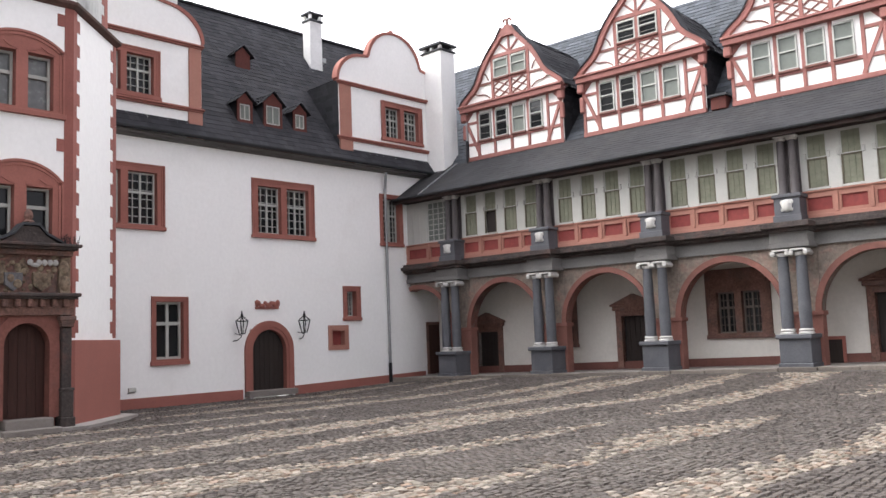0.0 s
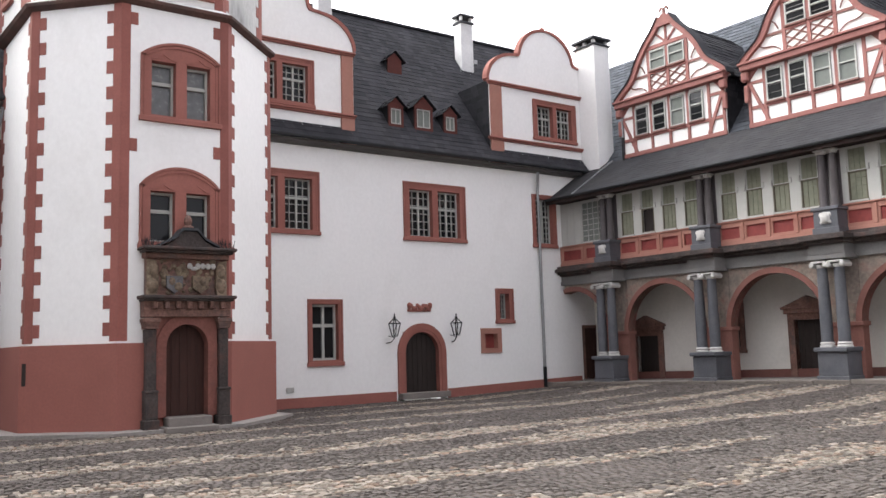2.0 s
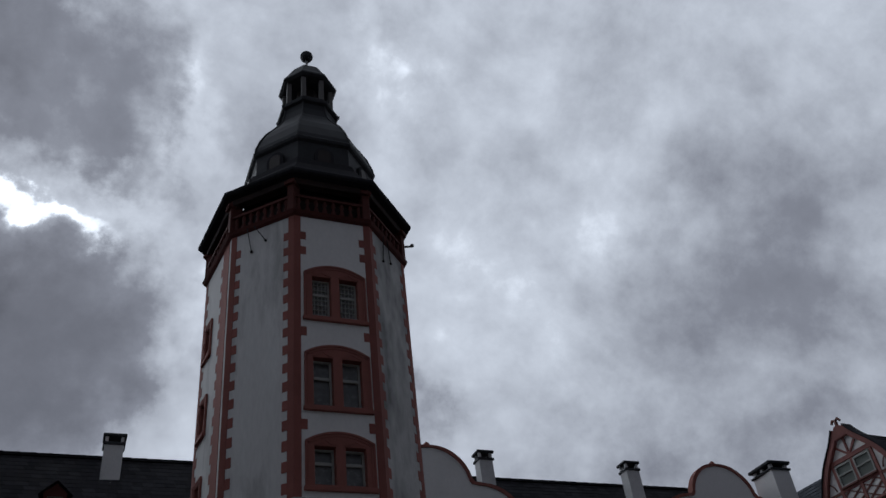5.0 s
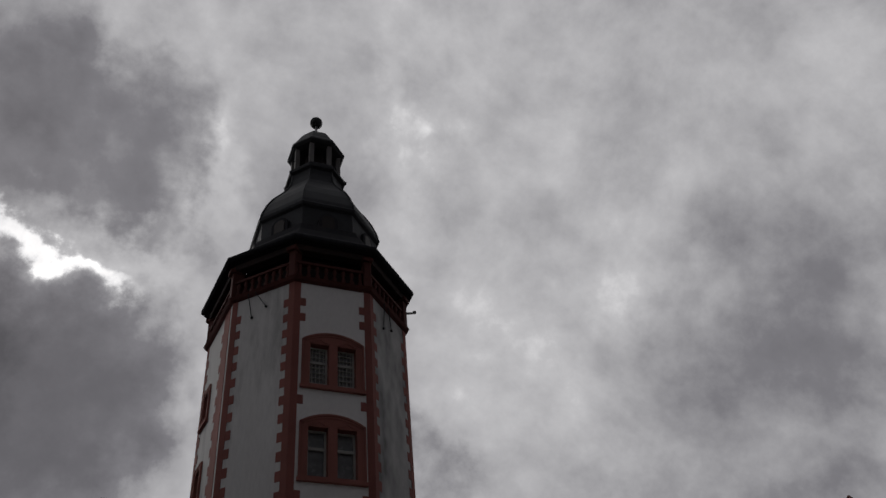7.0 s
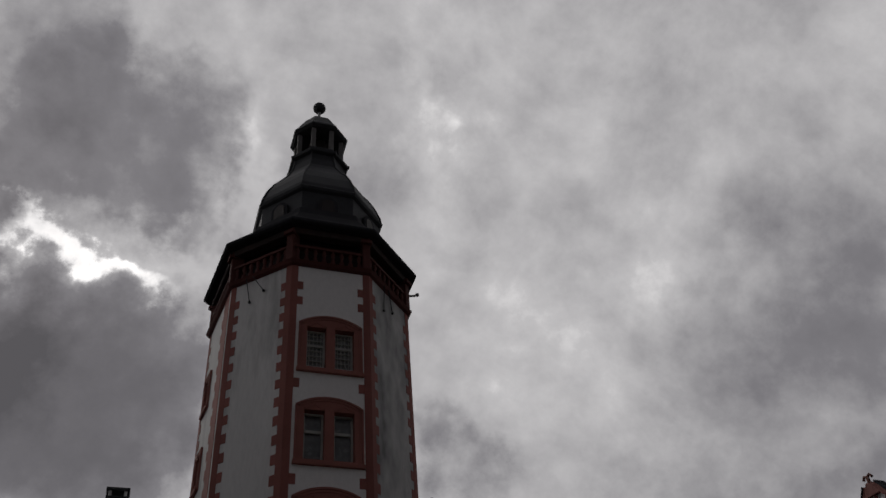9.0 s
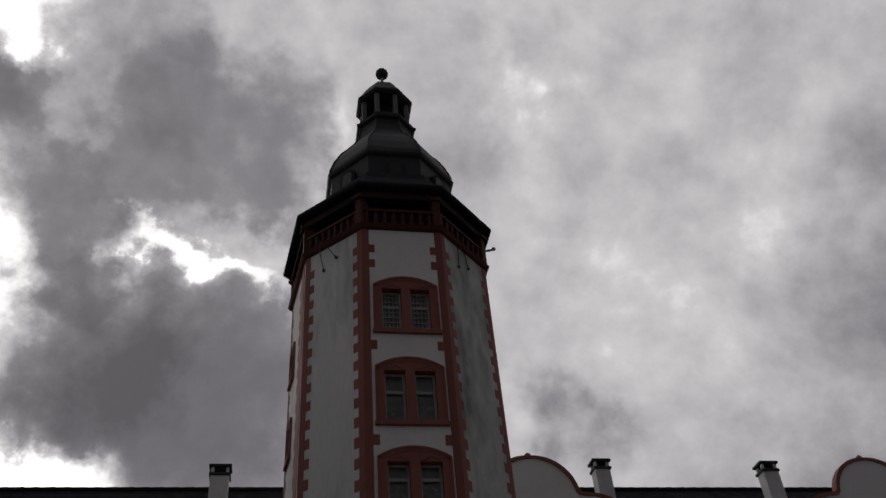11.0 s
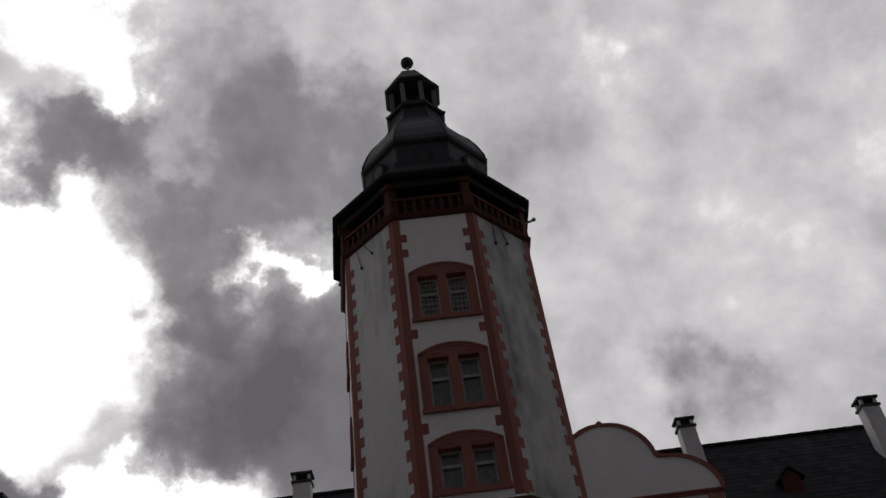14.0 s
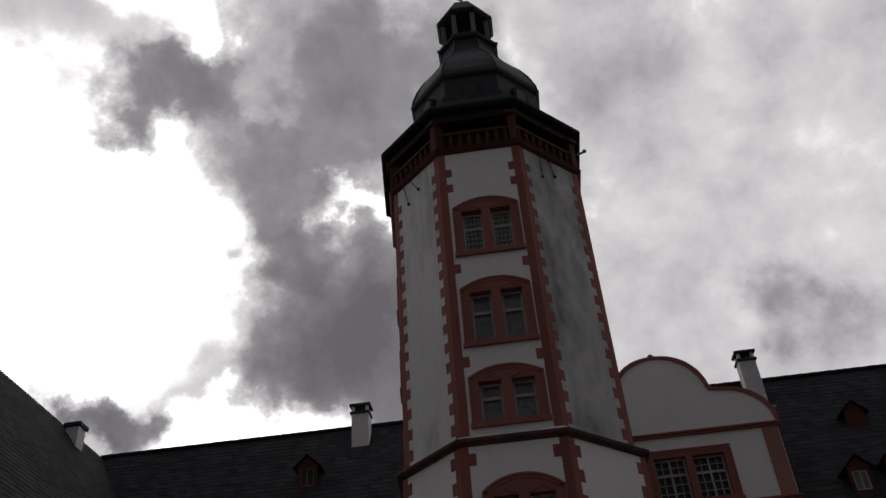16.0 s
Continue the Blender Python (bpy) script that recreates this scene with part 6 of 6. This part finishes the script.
for i in range(6):
    timber_gable(i)
for i in range(5):
    c = G0 + GPITCH * i + GW + (GPITCH - GW) / 2
    if i != 0:
        hb = thing("roof_hatch", AM @ pose(c, YB, 8.6), "small red timber hatch between the dormer gables", "hatch", "gable hatches")
        part("hatch_box", MB().box(-0.26, 0.26, -0.12, 0.5, 0, 0.42, 0.02), GALLERYWOOD, hb)
        part("hatch_lid", MB().prism([(-0.34, 0.42), (0.34, 0.42), (0.3, 0.5), (-0.3, 0.5)], -0.2, 0.5), LEAD, hb)
for i in range(1, 5):
    c = G0 + GPITCH * i - (GPITCH - GW) / 2
    sd_ = thing("east_dormer", AM @ pose(c, YB + 1.95, 10.95), "tiny red timber dormer on the blue slate roof", "dormer", "small roof dormers")
    part("dormer_front", MB().box(-0.24, 0.24, -0.1, 0.5, 0, 0.5).prism([(-0.3, 0.5), (0.3, 0.5), (0, 0.78)], -0.1, 0.6), GALLERYWOOD, sd_)
ERX, ERZ = 8.1, 14.6
er = (along(-0.5, YB + 0.05, 8.62), along(U_END, YB + 0.05, 8.62), along(-4.0, ERX, ERZ), along(U_END, ERX, ERZ))
roof("roof_east", "blue-grey slate roof behind the half-timbered gables", [er], [[along(-0.5, YB + 0.05, 8.57), along(U_END, YB + 0.05, 8.57), along(U_END, ERX, ERZ - 0.05), along(-4, ERX, ERZ - 0.05)],
     [along(-4, ERX, ERZ - 0.05), along(U_END, ERX, ERZ - 0.05), along(U_END, 13.5, 8.3), along(-4, 13.5, 8.3)]], SLATE_BLUE, course=0.26)

# ---- west wing and the closed side of the court ----
WY = -46.0
wr = ((WEST_X + 0.4, WY, ez), (WEST_X + 0.4, -0.3, ez), (XL, WY, RIDGE_Z), (XL, RIDGE_Y, RIDGE_Z))
roof("roof_west", "dark slate roof of the west wing", [wr], [[(WEST_X + 0.4, WY, ez - 0.05), (WEST_X + 0.4, -0.3, ez - 0.05), (XL, RIDGE_Y, RIDGE_Z - 0.05), (XL, WY, RIDGE_Z - 0.05)],
     [(XL, WY, RIDGE_Z - 0.05), (XL, RIDGE_Y, RIDGE_Z - 0.05), (XL - 4.8, RIDGE_Y, 8), (XL - 4.8, WY, 8)]], SLATE, lift=0.009)
tagged(part("wall_west", MB().box(WEST_X - 0.6, WEST_X, WY, 0, -1, 8.35), PLASTER), "plain white wall of the west wing", "wall", kind="structure")
tagged(part("wall_south", MB().box(WEST_X, 3.5, WY - 0.6, WY, -1, 7.5), PLASTER), "plain white wall closing the courtyard", "wall", kind="structure")
ch = thing("chimney", pose(-30.35, 1.5, 12.5), "small pale chimney on the west roof", "chimney", "roof chimneys")
part("chimney_shaft", MB().box(-0.24, 0.24, -0.24, 0.24, 0, 2.2, 0.015), CHIMNEY, ch)
part("cap_slab", MB().box(-0.31, 0.31, -0.31, 0.31, 2.2, 2.35, 0.02), LEAD, ch)

# ---- cobbles ----
def pale_band(x, y):
    """Whether a cobble belongs to one of the pale bands that cross the court beside the white wing."""
    s = y + 0.035 * (x + 12) + 0.45 * noise.noise((x * 0.22, y * 0.3, 3.0)) + 0.22 * noise.noise((x * 1.1, y * 1.1, 9.0))
    f = (s + 9.3) / 2.35
    f = f - math.floor(f)
    n = noise.noise((x * 0.21 + 4, y * 0.45, 1.7))
    k = noise.noise((x * 6.1, y * 6.1, 5.0))
    near = min(max((-y - 4) / 6, 0), 1)
    return f < 0.20 + 0.10 * near + 0.62 * n + 0.30 * k and n > -0.35


def cobble_field():
    rnd = random.Random(8)
    buckets = {False: MB(), True: MB()}
    singles = []
    y = -31.0
    row = 0
    while y < -0.1:
        sy = 0.092 + 0.02 * rnd.random()
        if y > -9:
            sy += 0.03
        x = -25.9 + rnd.random() * 0.1
        far = y > -6
        while x < 0.9:
            sx = rnd.uniform(0.095, 0.165)
            cx, cy = x + sx / 2, y + sy / 2 + 0.09 * noise.noise((x * 0.8, y * 0.8, 2.0)) + rnd.uniform(-0.012, 0.012)
            x += sx
            if cx > 0.24 and cy < 0:
                continue
            if (cx - TX) ** 2 + (cy - TY) ** 2 < 3.95 ** 2 and abs(cy - TY) < 4.2:
                continue
            pale = pale_band(cx, cy)
            singles.append((cx, cy, sx, sy, pale)) if (-15.2 < cx < -12.8 and -17.6 < cy < -15.0) else cobble(buckets[pale], cx, cy, sx, sy, rnd)
        y += sy
        row += 1
    for pale, mb in buckets.items():
        tagged(part("cobbles", mb, COBBLE_PALE if pale else COBBLE_DARK, GROUND), "worn pale yellow cobbles" if pale else "dark grey basalt cobbles", kind="stuff")
    shapes = {}
    for pale in (False, True):
        for v in range(3):
            mb = MB()
            cobble(mb, 0, 0, 0.17, 0.135, rnd, flat=True)
            shapes[pale, v] = mb.mesh("cobble", COBBLE_PALE if pale else COBBLE_DARK)
    for cx, cy, sx, sy, pale in singles[:320]:
        ob = part("cobble", shapes[pale, rnd.randrange(3)], None, GROUND, m=pose(cx, cy, ground_z(cx, cy), 0, 0, rnd.uniform(-4, 4)))
        ob.scale = (sx / 0.17, sy / 0.135, 1)
    mbs = {False: MB(), True: MB()}
    for cx, cy, sx, sy, pale in singles[320:]:
        cobble(mbs[pale], cx, cy, sx, sy, rnd)
    for pale, mb in mbs.items():
        if mb.v:
            tagged(part("cobbles", mb, COBBLE_PALE if pale else COBBLE_DARK, GROUND), kind="stuff")


def cobble(mb, cx, cy, sx, sy, rnd, flat=False):
    z = 0 if flat else ground_z(cx, cy)
    h = rnd.uniform(-0.006, 0.008)
    a, b = sx / 2 - 0.007, sy / 2 - 0.007
    i, j = a * 0.76, b * 0.74
    tx, ty = rnd.uniform(-0.004, 0.004), rnd.uniform(-0.004, 0.004)
    o = rnd.uniform(-0.012, 0.012)
    n = len(mb.v)
    mb.v += [(cx - a, cy - b + o, z - 0.026), (cx + a, cy - b, z - 0.026), (cx + a, cy + b - o, z - 0.026), (cx - a, cy + b, z - 0.026),
             (cx - i, cy - j, z + h - tx - ty), (cx + i, cy - j, z + h + tx - ty), (cx + i, cy + j, z + h + tx + ty), (cx - i, cy + j, z + h - tx + ty)]
    mb.f += [(n + 4, n + 5, n + 6, n + 7), (n, n + 1, n + 5, n + 4), (n + 1, n + 2, n + 6, n + 5), (n + 2, n + 3, n + 7, n + 6), (n + 3, n, n + 4, n + 7)]


cobble_field()
